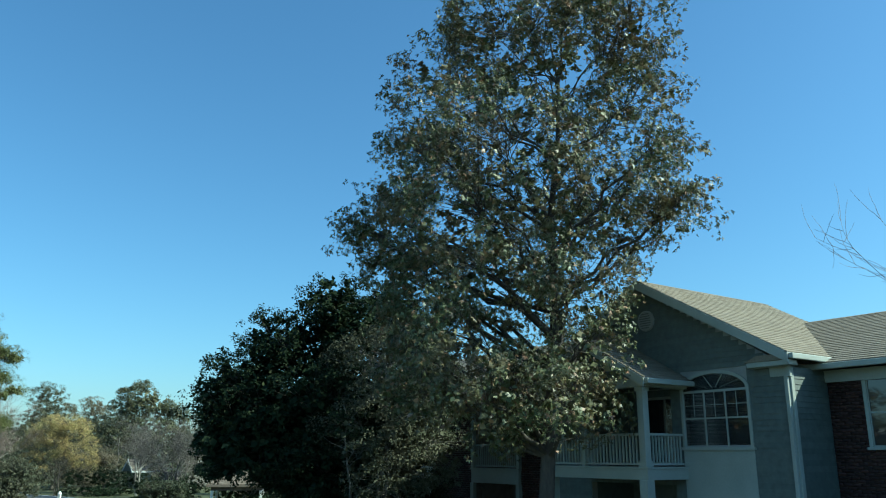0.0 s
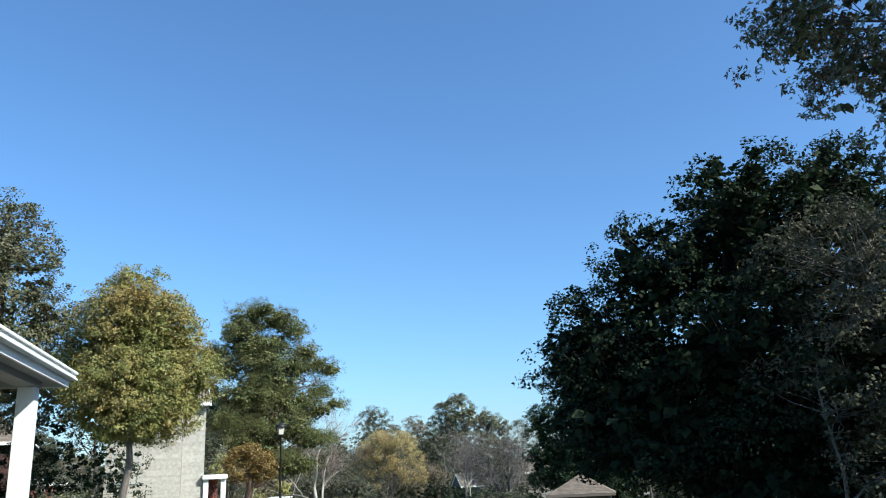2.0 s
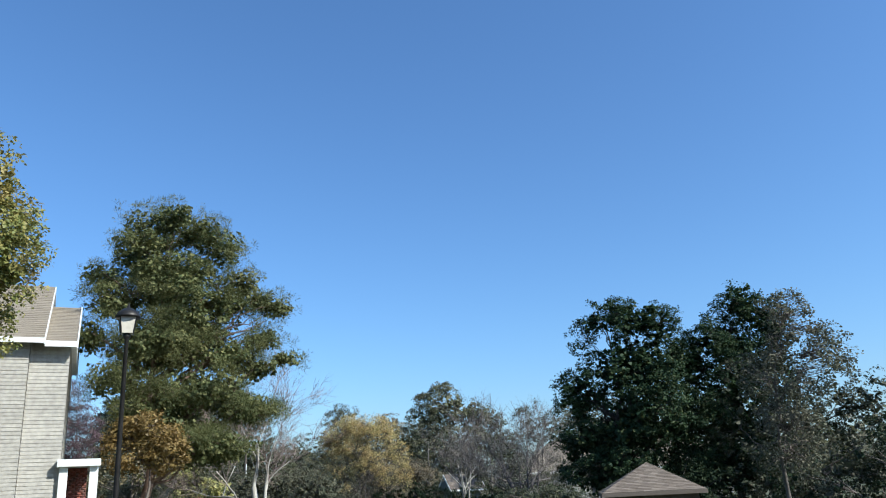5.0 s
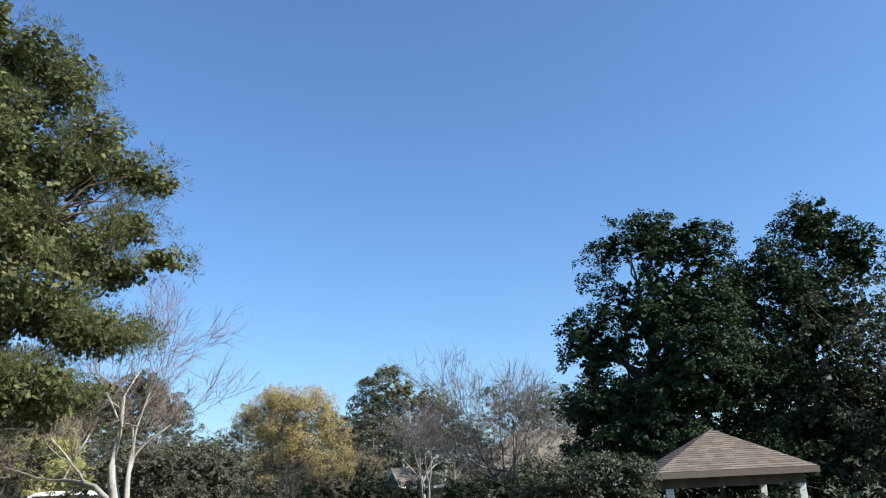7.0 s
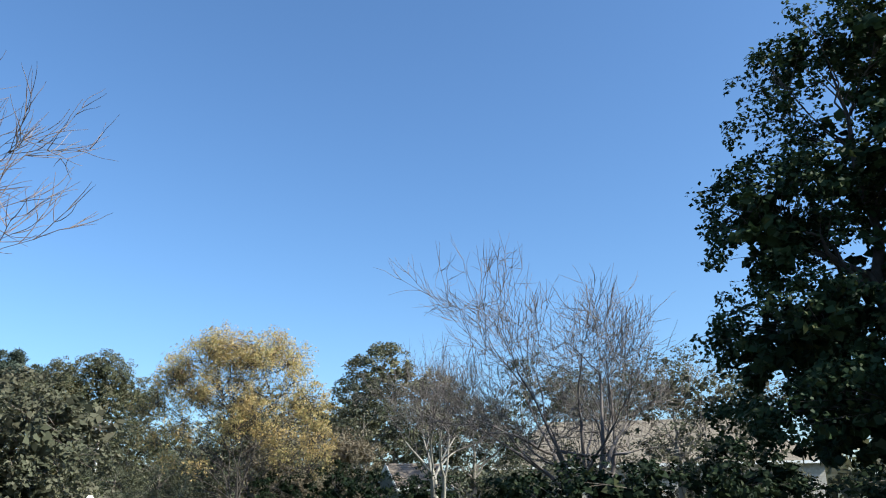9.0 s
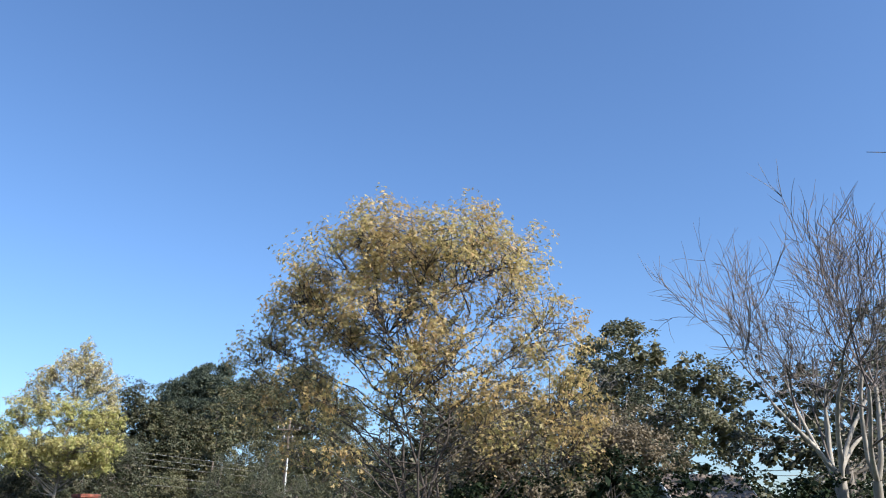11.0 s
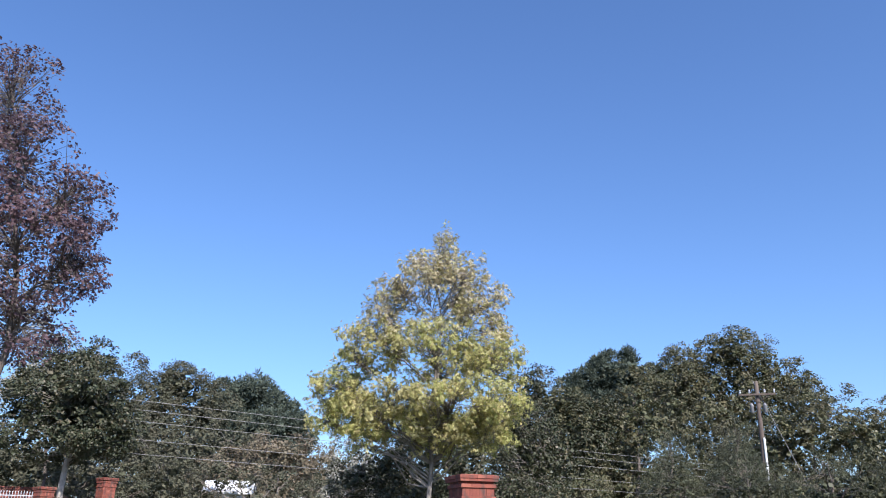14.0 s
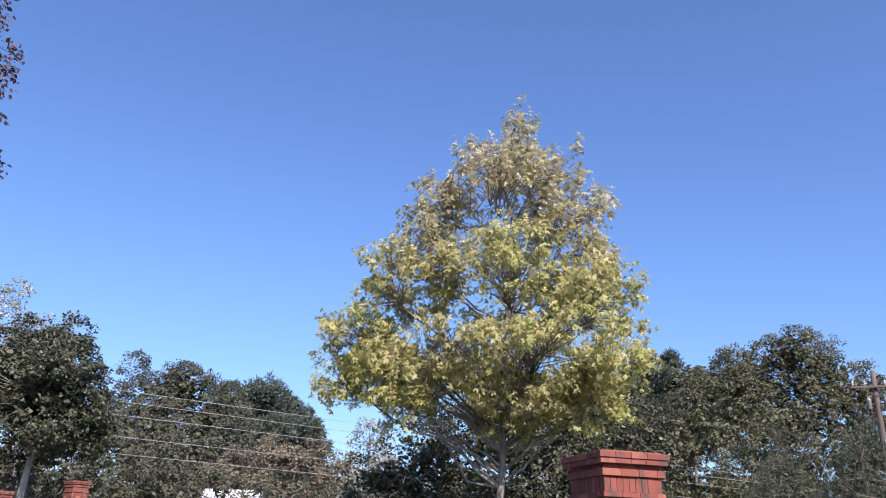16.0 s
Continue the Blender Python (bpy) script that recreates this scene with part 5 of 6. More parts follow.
tree("magnolia_tree", "dark glossy magnolia behind the gate pillar", 22, -66.9, 91.8, [(-1.1, -1.6, 1.5, 1.16, 1.05), (0, 0, 1.7, 2.04, 1.2), (1.3, 1.7, 2.4, 1.61, 0.9), (2, 2.3, 1.4, 1.16, 1.05), (-1.5, -2.4, 0.8, 1.2, 0.9), (-0.4, -0.6, 0.2, 2.2, 1.2), (0.8, 1.0, 0.2, 2.2, 1.2)], L_MAGNOLIA, 34000, 0.085, BARK_MID, 0.13, (-0.81, 0.58), 0.8, per=24, spread=0.25, stems=3, core=0.4, core_size=1.5)
tree("magnolia_tree", "glossy-leaved magnolia with bare lower trunk", 23, -87.7, 82.4, [(0, 0.67, 7.59, 0.7, 0.99), (0, -0.27, 6.39, 2.13, 1.65), (0, -0.54, 4.51, 3.16, 1.9), (0, 0.94, 3.71, 1.84, 1.62), (-0.13, -1.47, 6.25, 1.59, 1.65), (0, 2.41, 4.24, 1.14, 1.21), (0, 1.21, 5.58, 1.34, 1.21)], L_MAGNOLIA, 34000, 0.15, BARK_PALE, 0.2, (-1, 0.06), 1.2, per=24, spread=0.33, core=0.14)
tree("plum_tree", "tree with purple-brown leaves beside the drive", 24, -62.9, 78.1, [
    (0, -1.2, 8.4, 1.07, 1.26), (0, -0.6, 6.6, 1.48, 1.22), (0, 0.4, 6.1, 1.03, 0.76), (0, -0.4, 4.7, 1.43, 1.18), (0, 0.7, 4.5, 0.86, 0.74), (0, 0, 3.2, 0.98, 0.72), (0, -1.7, 5.9, 1.46, 1.81)],
    L_PURPLE, 22000, 0.09, BARK, 0.14, (-1, 0.05), 0.9, spread=0.22, twigs=0.9)
tree("pale_tree", "small tree with whitish seeding foliage", 25, -82.2, 95.3, [(0, -0.1, 3.5, 0.81, 0.92), (0.1, 0.2, 2.6, 1.02, 1.05), (0, 0, 1.2, 1.3, 1.2)], L_PALE, 5000, 0.14, BARK, 0.1, (-0.9, 0.43), 0.5)
tree("pale_tree", "pale feathery tree behind the magnolia", 26, -96.6, 82.5, [(0, -1.64, 10.98, 0.95, 1.57), (0, -0.38, 9.72, 1.17, 1.03), (0, -2.52, 9.09, 1.68, 2.07), (0, -1.26, 6.57, 2.27, 2.27)], L_PALE, 5000, 0.16, BARK, 0.14, (-1, 0.05), 0.5)
FAR = [
    ("far_tree", "mixed oak in the far wood", -128.6, 98.2, [(-1.1, -5.7, 15.7, 1.3, 1.58), (-0.3, -1.3, 13.9, 3.23, 2.42), (-0.7, -3.5, 11, 4.09, 3.61), (0.4, 1.6, 11.3, 3.5, 3.61), (0, -2, 6, 5, 3.5)], L_OLIVE, 60000, "broad"),
    ("far_pine", "far blue-green pine with rounded head", -140.9, 109.9, [(-0.5, -1.4, 15.6, 4.3, 2.6), (-0.6, -3.4, 13.4, 3.8, 2.7), (0.6, 2.0, 13.4, 4.2, 2.7), (0, -0.4, 11, 5.6, 3), (0, 0, 7, 5.4, 3), (0.5, 5.5, 10.3, 2.4, 1.7)], L_BLUEPINE, 76000, "needle"),
    ("far_pine", "small far pine above the thicket", -129.7, 111.3, [(-0.2, -0.5, 10.9, 1.73, 1.15), (-0.2, -0.6, 8.6, 2.22, 1.4), (0, 0, 6, 2.4, 1.4)], L_BLUEPINE, 16000, "needle"),
    ("far_pine", "far pine beyond the street", -112.3, 143.0, [(0.9, 0.9, 17.0, 3.6, 2.7), (-1.6, -1.6, 15.9, 3.2, 2.5), (3.2, 3.2, 15.6, 2.9, 2.5), (0.5, 0.5, 13.2, 4.6, 2.6), (-3, -3.2, 12.6, 3.2, 2.4), (4.2, 4.4, 12.2, 3, 2.4), (0, 0, 9, 4.4, 3)], L_BLUEPINE, 70000, "needle"),
    ("far_oak", "broad oak beyond the street", -94.7, 140.8, [(1.1, 0.8, 15.9, 3.6, 2.7), (-2, -1.5, 15.2, 2.7, 2.2), (-2.7, -2.1, 12.8, 4.4, 3.4), (3.2, 2.3, 13.8, 3.5, 3.3), (5.4, 3.8, 12.0, 3.1, 3.0), (0.5, 0.3, 11, 6.3, 4.4), (0, 0, 5, 5.5, 4)], L_GREEN, 80000, "broad"),
    ("far_oak", "darker oak beyond the street", -90.7, 124.8, [(0.6, 0.5, 10.9, 1.77, 2.27), (1, 0.9, 8, 3.5, 3.16), (-0.5, -0.5, 7.3, 2.62, 2.7), (0, 0, 3.5, 3.5, 3)], L_GREEN, 14000, "broad"),
    ("cedar_tree", "feathery cedar beside the utility pole", -68.5, 104.2, [(0.1, 0.1, 2.7, 0.35, 0.8), (0.1, 0.1, 1.7, 0.8, 0.9), (0, 0, 0.6, 1.4, 1.0), (0, 0, -0.8, 1.9, 1.1), (0.6, 0.4, 0.9, 0.5, 0.8)], L_CEDAR, 30000, "needle"),
    ("cedar_tree", "feathery cedar beside the utility pole", -67.2, 107.2, [(0.2, 0.1, 3.2, 0.4, 0.9), (0.1, 0.1, 2.1, 0.9, 1.1), (0, 0, 0.8, 1.6, 1.2), (0, 0, -0.8, 2.1, 1.2), (-0.7, -0.5, 1.4, 0.5, 0.8)], L_CEDAR, 34000, "needle"),
    ("thicket_tree", "russet scrubby tree beyond the street", -105.1, 100.2, [(-0.1, -0.2, 5.1, 2.95, 1.52), (-1, -3.1, 3.8, 3.78, 1.73), (0.9, 2.4, 4.4, 2.52, 1.52), (0, 0, 1.5, 5, 2.2)], L_BROWN, 22000, "broad"),
    ("thicket_tree", "grey-brown half-bare scrub tree", -114.1, 94.2, [(-0.7, -3.4, 6.5, 4.25, 2.43), (0.2, 1.1, 6.4, 4.25, 2.43), (-1, -5.9, 4.7, 4.71, 2.42), (1.1, 4.4, 6.1, 2.83, 2.43), (0, -1, 2, 7, 2.6)], L_OLIVE, 26000, "broad"),
    ("wood_edge_tree", "mixed green tree at the wood's edge", -70.1, 127.6, [(-4.3, -2.8, 6.8, 2.71, 2.09), (-0.8, -0.5, 5.3, 3.15, 2.32), (4.4, 2.3, 6.6, 4.06, 3.25), (-7.1, -4.9, 5.2, 2.7, 1.85), (0, 0, 2, 7, 2.6)], L_OLIVE, 30000, "broad"),
    ("russet_tree", "russet-topped tree far along the drive", -63, 144, [(0.2, 0.1, 9.4, 3.6, 2.2), (-0.7, -0.3, 6.4, 5, 3.4), (0, 0, 2, 5, 3)], L_BROWN, 16000, "broad"),
    ("far_tree", "pale green tree far along the drive", -79, 158.5, [(0.1, 0.1, 12.8, 3.5, 2.2), (0.6, 0.3, 9, 4.2, 3.6), (0, 0, 4, 5, 3)], L_OLIVE, 16000, "broad"),
    ("thicket_tree", "grey-brown half-bare scrub tree", -30.0, 97.0, [(1.4, 0.3, 4.7, 2.27, 1.95), (3.5, 0.7, 3.6, 2.2, 2.0), (-1.6, -0.4, 2.6, 2.0, 1.8), (-0.6, -0.1, 1.9, 2.3, 2.2), (1, 0, 0, 3.4, 2)], L_OLIVE, 26000, "broad"),
    ("thicket_tree", "brownish bare-stemmed scrub beside the drive", -30.4, 88.0, [(0, 0, 2.0, 1.7, 1.5), (1.6, 0.8, 1.2, 1.6, 1.4), (-1.0, -0.3, 0.8, 1.4, 1.2), (0.4, 0, -1, 2.2, 1.4)], L_MAGNOLIA, 20000, "broad"),
    ("thicket_tree", "grey-brown scrub before the hollies", -21.5, 83.2, [(0, 0, 2.4, 2.0, 1.7), (2.4, 0, 2.0, 2.2, 1.6), (0.8, 0, -0.6, 3.0, 1.8)], L_OLIVE, 16000, "broad"),
    ("wood_edge_tree", "round green tree behind the low house", -29.4, 122.8, [(0, 0, 6.6, 3.6, 2.6), (4, 0, 5.6, 3, 2.4), (0, 0, 2, 5, 3)], L_GREEN, 13000, "broad"),
    ("wood_edge_tree", "dark green tree behind the low house", -19.5, 117.5, [(0, 0, 6.2, 3.4, 2.4), (4.5, -1, 5.6, 3.4, 2.4), (1, 0, 2, 5, 3)], L_GREEN, 13000, "broad"),
    ("wood_edge_tree", "dark oak between the tulip tree and the pole", -94.8, 118.2, [(0, 0, 9.7, 2.6, 2.7), (-1, -1.4, 6.5, 3.4, 3), (1.3, 1.3, 5.8, 3.3, 3), (3.1, 2.9, 7.1, 2.6, 2.6), (0, 0, 0.8, 4.5, 3.2)], L_MAGNOLIA, 56000, "broad"),
    ("wood_edge_tree", "blue-green tree beyond the tulip tree", -93.0, 119.2, [(0, 0, 8.7, 2.6, 2.1), (1, 1, 6, 3, 2.6), (-1.8, -1.7, 4.8, 2.8, 2.4), (0, 0, 1.4, 4, 2.6)], L_GREEN, 24000, "broad"),
    ("cedar_tree", "low feathery cedar in the roadside row", -63.6, 103.0, [(0, 0, 1.4, 0.5, 0.8), (0.1, 0, 0.4, 1.2, 0.9), (0.9, 0.5, 0.8, 0.6, 0.8), (0, 0, -1.1, 2.0, 1.0)], L_CEDAR, 20000, "needle"),
    ("cedar_tree", "low feathery cedar in the roadside row", -58.8, 100.6, [(0, 0, 1.1, 0.5, 0.8), (0.1, 0, 0.1, 1.2, 0.9), (0.9, 0.5, 0.5, 0.6, 0.8), (0, 0, -1.1, 2.0, 1.0)], L_CEDAR, 20000, "needle"),
    ("cedar_tree", "low feathery cedar in the roadside row", -54.0, 98.6, [(0, 0, 1.3, 0.5, 0.8), (0.1, 0, 0.3, 1.2, 0.9), (0.9, 0.5, 0.7, 0.6, 0.8), (0, 0, -1.1, 2.0, 1.0)], L_CEDAR, 20000, "needle"),
    ("cedar_tree", "low feathery cedar in the roadside row", -49.4, 96.4, [(0, 0, 1.0, 0.5, 0.8), (0.1, 0, 0.0, 1.2, 0.9), (0.9, 0.5, 0.4, 0.6, 0.8), (0, 0, -1.1, 2.0, 1.0)], L_CEDAR, 30000, "needle"),
    ("thicket_tree", "scrubby undergrowth beyond the fence", -95, 71.5, [(0, 0, 3.16, 2.93, 2.2), (0, -3.66, 3.4, 2.93, 2.32), (0, 3.66, 2.18, 2.68, 2.07), (0, 0, -0.5, 4.88, 2.2)], L_OLIVE, 20000, "broad"),
    ("thicket_tree", "brown undergrowth beyond the magnolia", -97, 85.5, [(0, 0, 2.37, 2.64, 1.92), (0, 3.6, 1.89, 2.64, 1.92), (0, -3.6, 2.61, 2.64, 1.92), (0, 0, -0.75, 4.8, 2.04)], L_OLIVE, 18000, "broad"),
    ("thicket_tree", "thin grey scrub partly hiding the white house", -97.5, 95.5, [(0.2, -1.9, 2.5, 1.2, 1.2), (0, 1.7, 2.3, 0.9, 0.9), (-0.6, -3.4, 2.0, 1.5, 1.4), (0.3, 0.3, 2.9, 0.5, 0.8), (0.6, 3.4, 1.4, 1.5, 1.2), (0, -0.2, 1.7, 1.2, 1.2), (0, 0, -0.8, 3.4, 1.6)], L_OLIVE, 14000, "broad"),
    ("thicket_tree", "grey scrub before the white house", -96.0, 104.0, [(0, 0, 2.4, 2.4, 1.8), (-1, -3.4, 1.2, 2.4, 1.4), (1, 3.2, 2.6, 2.2, 1.8), (0, 0, -0.6, 4, 1.8)], L_OLIVE, 18000, "broad"),
    ("thicket_tree", "dark shrubby growth beside the thin tree", -6.5, 64.0, [(0, 0, 0.2, 2.2, 1.4), (2.6, 0.4, 0.6, 2.2, 1.6), (-2.2, 0, -0.6, 1.8, 1.2), (0.5, 0, -2, 3.8, 1.2)], L_DARK, 16000, "broad"),
    ("wood_edge_tree", "olive-green leafy tree at the edge of the roadside scrub", -45.5, 98.0, [(0, 0, 4.8, 1.6, 1.5), (-1.6, -0.6, 3.2, 1.9, 1.6), (1.7, 0.5, 3.8, 1.9, 1.7), (0, 0, 0.6, 3.4, 1.8), (0, 0, -1.2, 3.6, 1.2)], L_KHAKI, 36000, "broad"),
    ("wood_edge_tree", "dull green tree at the edge of the roadside scrub", -40.0, 99.5, [(0, 0, 4.6, 1.8, 1.7), (1.8, 0.4, 3.2, 1.8, 1.7), (-1.5, -0.4, 1.6, 1.9, 1.5), (0, 0, -0.6, 3.6, 1.6)], L_MAGNOLIA, 30000, "broad"),
    ("wood_edge_tree", "dull dark-green leafy tree beside the pavilion", -9.4, 68.0, [(-0.7, 0, 3.8, 1.5, 1.7), (1.0, 0, 3.0, 1.6, 1.5), (-0.9, 0, 1.6, 2.0, 1.7), (2.0, 0, 1.4, 2.2, 1.6), (3.3, 0, 2.8, 1.4, 1.4), (4.7, 0, 1.3, 2.0, 1.8), (4.2, 0, -0.9, 2.6, 1.5), (0.5, 0, -1.1, 3.6, 1.5)], L_MAGNOLIA, 38000, "broad"),
    ("wood_edge_tree", "olive-green tree standing behind the low house", -24.5, 119.0, [(0, 0, 7.2, 2.8, 2.4), (-3.6, 0, 6.6, 2.8, 2.3), (3.6, 0, 6.8, 2.8, 2.3), (-0.8, 0, 3.0, 4.4, 2.6)], L_OLIVE, 28000, "broad"),
    # Added shrubs: they darken the view through the pavilion like its inner shade.
    ("thicket_tree", "added dark shrubs for the shade inside the pavilion", -15.6, 67.0, [(0, 0, -0.9, 1.8, 1.2), (2.2, 0, -1.0, 1.6, 1.2), (-2.2, 0, -1.0, 1.7, 1.2), (0, 0, -2.0, 3.4, 0.9)], L_DARK, 16000, "broad"),
    ("thicket_tree", "dark green undergrowth below the pine", -42.6, 60.4, [(-1.2, -0.9, 0.9, 1.5, 1.3), (0.8, 0.6, 1.2, 1.6, 1.2), (2.4, 1.7, 0.6, 1.5, 1.2), (-2.8, -1.9, 0.8, 1.5, 1.2), (0, 0, -1.2, 3.4, 1.4)], L_KHAKI, 24000, "broad"),
    ("wood_edge_tree", "dark brownish-green bushy tree behind the golden tree", -43.4, 90.6, [(0, 0, 1.9, 1.7, 1.4), (1.4, 0.5, 1.2, 1.6, 1.4), (-1.5, -0.5, 0.8, 1.6, 1.3), (0, 0, -0.9, 2.7, 1.4), (2.4, 0.9, -0.2, 1.6, 1.4)], L_MAGNOLIA, 50000, "broad"),
    ("thicket_tree", "dark shrubby growth between the oaks and the street", -96.5, 124.5, [(0, 0, 3.5, 3.2, 2.4), (2.8, 2.8, 3.4, 3.2, 2.4), (-2.8, -2.8, 3.2, 3.2, 2.4), (5.4, 5.6, 3.2, 3, 2.4), (0, 0, -0.5, 5, 2.2)], L_GREEN, 40000, "broad"),
    ("russet_tree", "brown-leaved small tree behind the golden tree", -37.2, 84.8, [(0, 0, 1.2, 1.6, 1.1), (1.4, 0.6, 0.6, 1.5, 1.2), (-1.3, -0.5, 0.4, 1.3, 1.1), (0, 0, -1, 2.4, 1.2)], L_BROWN, 40000, "broad"),
    ("wood_edge_tree", "full green tree beyond the utility pole", -70.2, 117.4, [(0, 0, 4.4, 2.3, 1.9), (-1.6, -1, 3.4, 2.2, 1.8), (1.7, 1.1, 3.8, 2.3, 1.9), (0, 0, 0.6, 3.4, 2.2)], L_GREEN, 26000, "broad"),
    ("thicket_tree", "brown-green undergrowth beyond the picket fence", -99.0, 77.5, [(0, 0, 3.4, 3, 2.4), (0, -3, 3.4, 2.6, 2.3), (0, 3, 3, 2.8, 2.2), (0, 0, 0, 4.6, 2.4)], L_OLIVE, 24000, "broad"),
    # Two added trees: dark leaves stand for the deep shade below the maple.
    ("understory_tree", "added dark-leaved tree for the shade below the sugar maple", -36.0, 41.0, [(0, 0, 5.0, 1.7, 1.4), (-1.2, -1.2, 4.0, 1.9, 1.5), (0.8, 0.8, 3.4, 1.7, 1.5), (0, 0, 1.5, 2.5, 2.2), (-1.8, -1.4, 0.4, 2.2, 1.8)], L_DARK, 24000, "broad"),
    ("understory_tree", "added dark-leaved tree for the shade before the brick block", -40.5, 36.5, [(0, 0, 5.0, 1.9, 1.6), (-1.2, -1.2, 4.0, 2.1, 1.6), (0, 0, 1.2, 2.8, 2.4), (1.6, 1.2, 0.6, 2.2, 2.0)], L_DARK, 24000, "broad"),
]
for k, (nm, lb, x, y, lobes, leaf, count, kd) in enumerate(FAR):
    v = np.array([x + 45.0, y - 76.0])
    far = min(np.hypot(*v), np.hypot(x + 16.0, y - 34.0))
    v = unit(v)
    if kd == "needle":
        lsize, lspread, per = (0.1, 0.14, 24) if nm == "cedar_tree" else (0.12 + 0.0022 * far, 0.14 + 0.0036 * far, 40)
    else:
        lsize, lspread, per = 0.05 + 0.0013 * far, 0.18 + 0.0045 * far, 26
    tree(nm, lb, 40 + k, x, y, lobes, leaf, int(count * (0.85 if nm == "cedar_tree" else 0.56 if x < -60 else 0.42)), lsize * (1.4 if kd == "needle" else 1.36), BARK_MID if "scrub" in lb else BARK, 0.2, (float(v[0]), float(v[1])), 1.2, kind=kd, per=per, spread=lspread, twigs=0.7 if "scrub" in lb else 0.2, core=0.12 if "thin" in lb or nm == "cedar_tree" else 0.42, core_size=1.1 if kd == "needle" else 1.7)

# ---- distant wood closing the horizon ----
rng = np.random.default_rng(77)
def wood(count, r0, r1, h0, h1, leaves, size, leaf, label, a0=0.0, a1=360.0, mid=(-45, 60), w0=3.5, w1=6.0):
    cs = []
    for _ in range(count):
        a, r = radians(rng.uniform(a0, a1)), rng.uniform(r0, r1)
        x, y = mid[0] + r * math.cos(a), mid[1] + r * 1.05 * math.sin(a)
        h, w = rng.uniform(h0, h1), rng.uniform(w0, w1)
        b = unit(rng.normal(0, 1, (30, 3))) * rng.uniform(0.3, 1, (30, 1))
        cs.append(np.array([x, y, on_ground(x, y) + h * 0.48]) + b * (w, w, h * 0.52))
    v, f = foliage(rng, np.concatenate(cs), 1.0, leaves, size, "broad")
    inner = np.concatenate([b.mean(0) + (b - b.mean(0)) * 0.7 for b in cs])
    v2, f2 = foliage(rng, inner, 0.8, leaves // 4, size * 2.6, "core")
    v, f = np.concatenate([v, v2]), np.concatenate([f, f2 + len(v)])
    return tagged(link_mesh("distant_wood", v, f, leaf), label, "trees", kind="stuff")


wood(420, 125, 180, 8, 12.5, 26000, 1.25, L_GREEN, "ring of distant mixed green woodland")
wood(300, 118, 150, 4, 7, 20000, 1.0, L_OLIVE, "low olive and brown scrub before the wood")
wood(85, 66, 86, 6.5, 10.0, 30000, 0.36, L_OLIVE, "belt of scrubby trees beyond the street", 96, 200, (-48, 78), 2.6, 4.2)

# ---- gate pillars of brick ----
unit_brick = None


def gate_pillar(x, y, rz, top_z, label):
    global unit_brick
    zb = on_ground(x, y) - 0.1
    p = thing("gate_pillar", pose(x, y, zb, 0, 0, rz), label, "pillar", "gate pillars")
    H = top_z - zb
    bands = ((0.062, 0.4), (0.052, 0.386), (0.045, 0.322), (0.07, 0.358), (0.15, 0.328), (0.05, 0.352), (0.15, 0.322))
    if unit_brick is None:
        b = bmesh.new()
        box(b, -0.5, 0.5, -0.5, 0.5, -0.5, 0.5)
        unit_brick = bpy.data.meshes.new("brick")
        b.to_mesh(unit_brick)
        b.free()
        unit_brick.materials.append(BRICK)
    r = random.Random(int(x * 7 + y))

    def ring(z0, z1, half, length):
        for side in range(4):
            m = pose(0, 0, 0, 0, 0, 90 * side)
            n = max(2, round(2 * half / length))
            step = (2 * half - 0.09) / n
            for i in range(n):
                ob = new("brick", unit_brick)
                ob.parent = p
                jut = r.uniform(0, 0.004)
                ob.matrix_basis = m @ Matrix.Translation((-half + step * (i + 0.5), -half + 0.045 - jut, (z0 + z1) / 2)) @ Matrix.Diagonal((step - r.uniform(0.003, 0.007), 0.09, z1 - z0 - r.uniform(0.003, 0.008), 1))
    z = H
    fill = []
    for h, half in bands:
        ring(z - h, z, half, 0.085 if h > 0.1 else 0.21)
        fill.append((-half + 0.007, half - 0.007, -half + 0.007, half - 0.007, z - h + 0.001, z - 0.001))
        z -= h
    fill.append((-0.314, 0.314, -0.314, 0.314, 0, z - 0.001))
    part("core", boxes(*fill), MORTAR_RED, p, "dusty red mortar")
    while z > H - 1.4:
        ring(z - 0.074, z, 0.322, 0.21)
        z -= 0.074
    rows = []
    k = 0
    while z > 0.05:
        rows.append((-0.322, 0.322, -0.322, 0.322, z - 0.069, z - 0.005))
        z -= 0.074
    v, f = cells(rows)
    link_mesh("lower_courses", v, f, BRICK, p, "lower brick courses")
    part("cap", boxes((-0.35, 0.35, -0.35, 0.35, H - 0.01, H + 0.015), bevel=0.01), BRICK, p, "weathered brick cap")
    return p


gate_pillar(-56.82, 85.88, -11, 0.03, "red brick gate pillar with stepped cap beside the drive")
gate_pillar(-86.75, 84.33, 20, 1.67, "red brick gate pillar with stepped cap beside the magnolia")
gate_pillar(-86.7, 81.6, 20, 1.14, "shorter red brick pillar at the fence's end")
gw = thing("garden_wall", pose(-87.0, 82.95, on_ground(-87, 83), 0, 0, 95), "low curved brick wall between two pillars", "wall")
v, f = cells([(-1.35 + i * 0.21 - (0.1 if k % 2 else 0), -1.155 + i * 0.21 - (0.1 if k % 2 else 0), -0.1, 0.1, k * 0.076 + 0.004, k * 0.076 + 0.07) for k in range(21) for i in range(13)])
# Darker brick than the pillars, standing for the magnolia's shade.
link_mesh("bricks", v, f, BRICK_DARK, gw)
fence = thing("iron_fence", pose(-86.9, 78.55, on_ground(-87, 78), 0, 0, 92), "pale metal picket fence beside the gate", "fence")
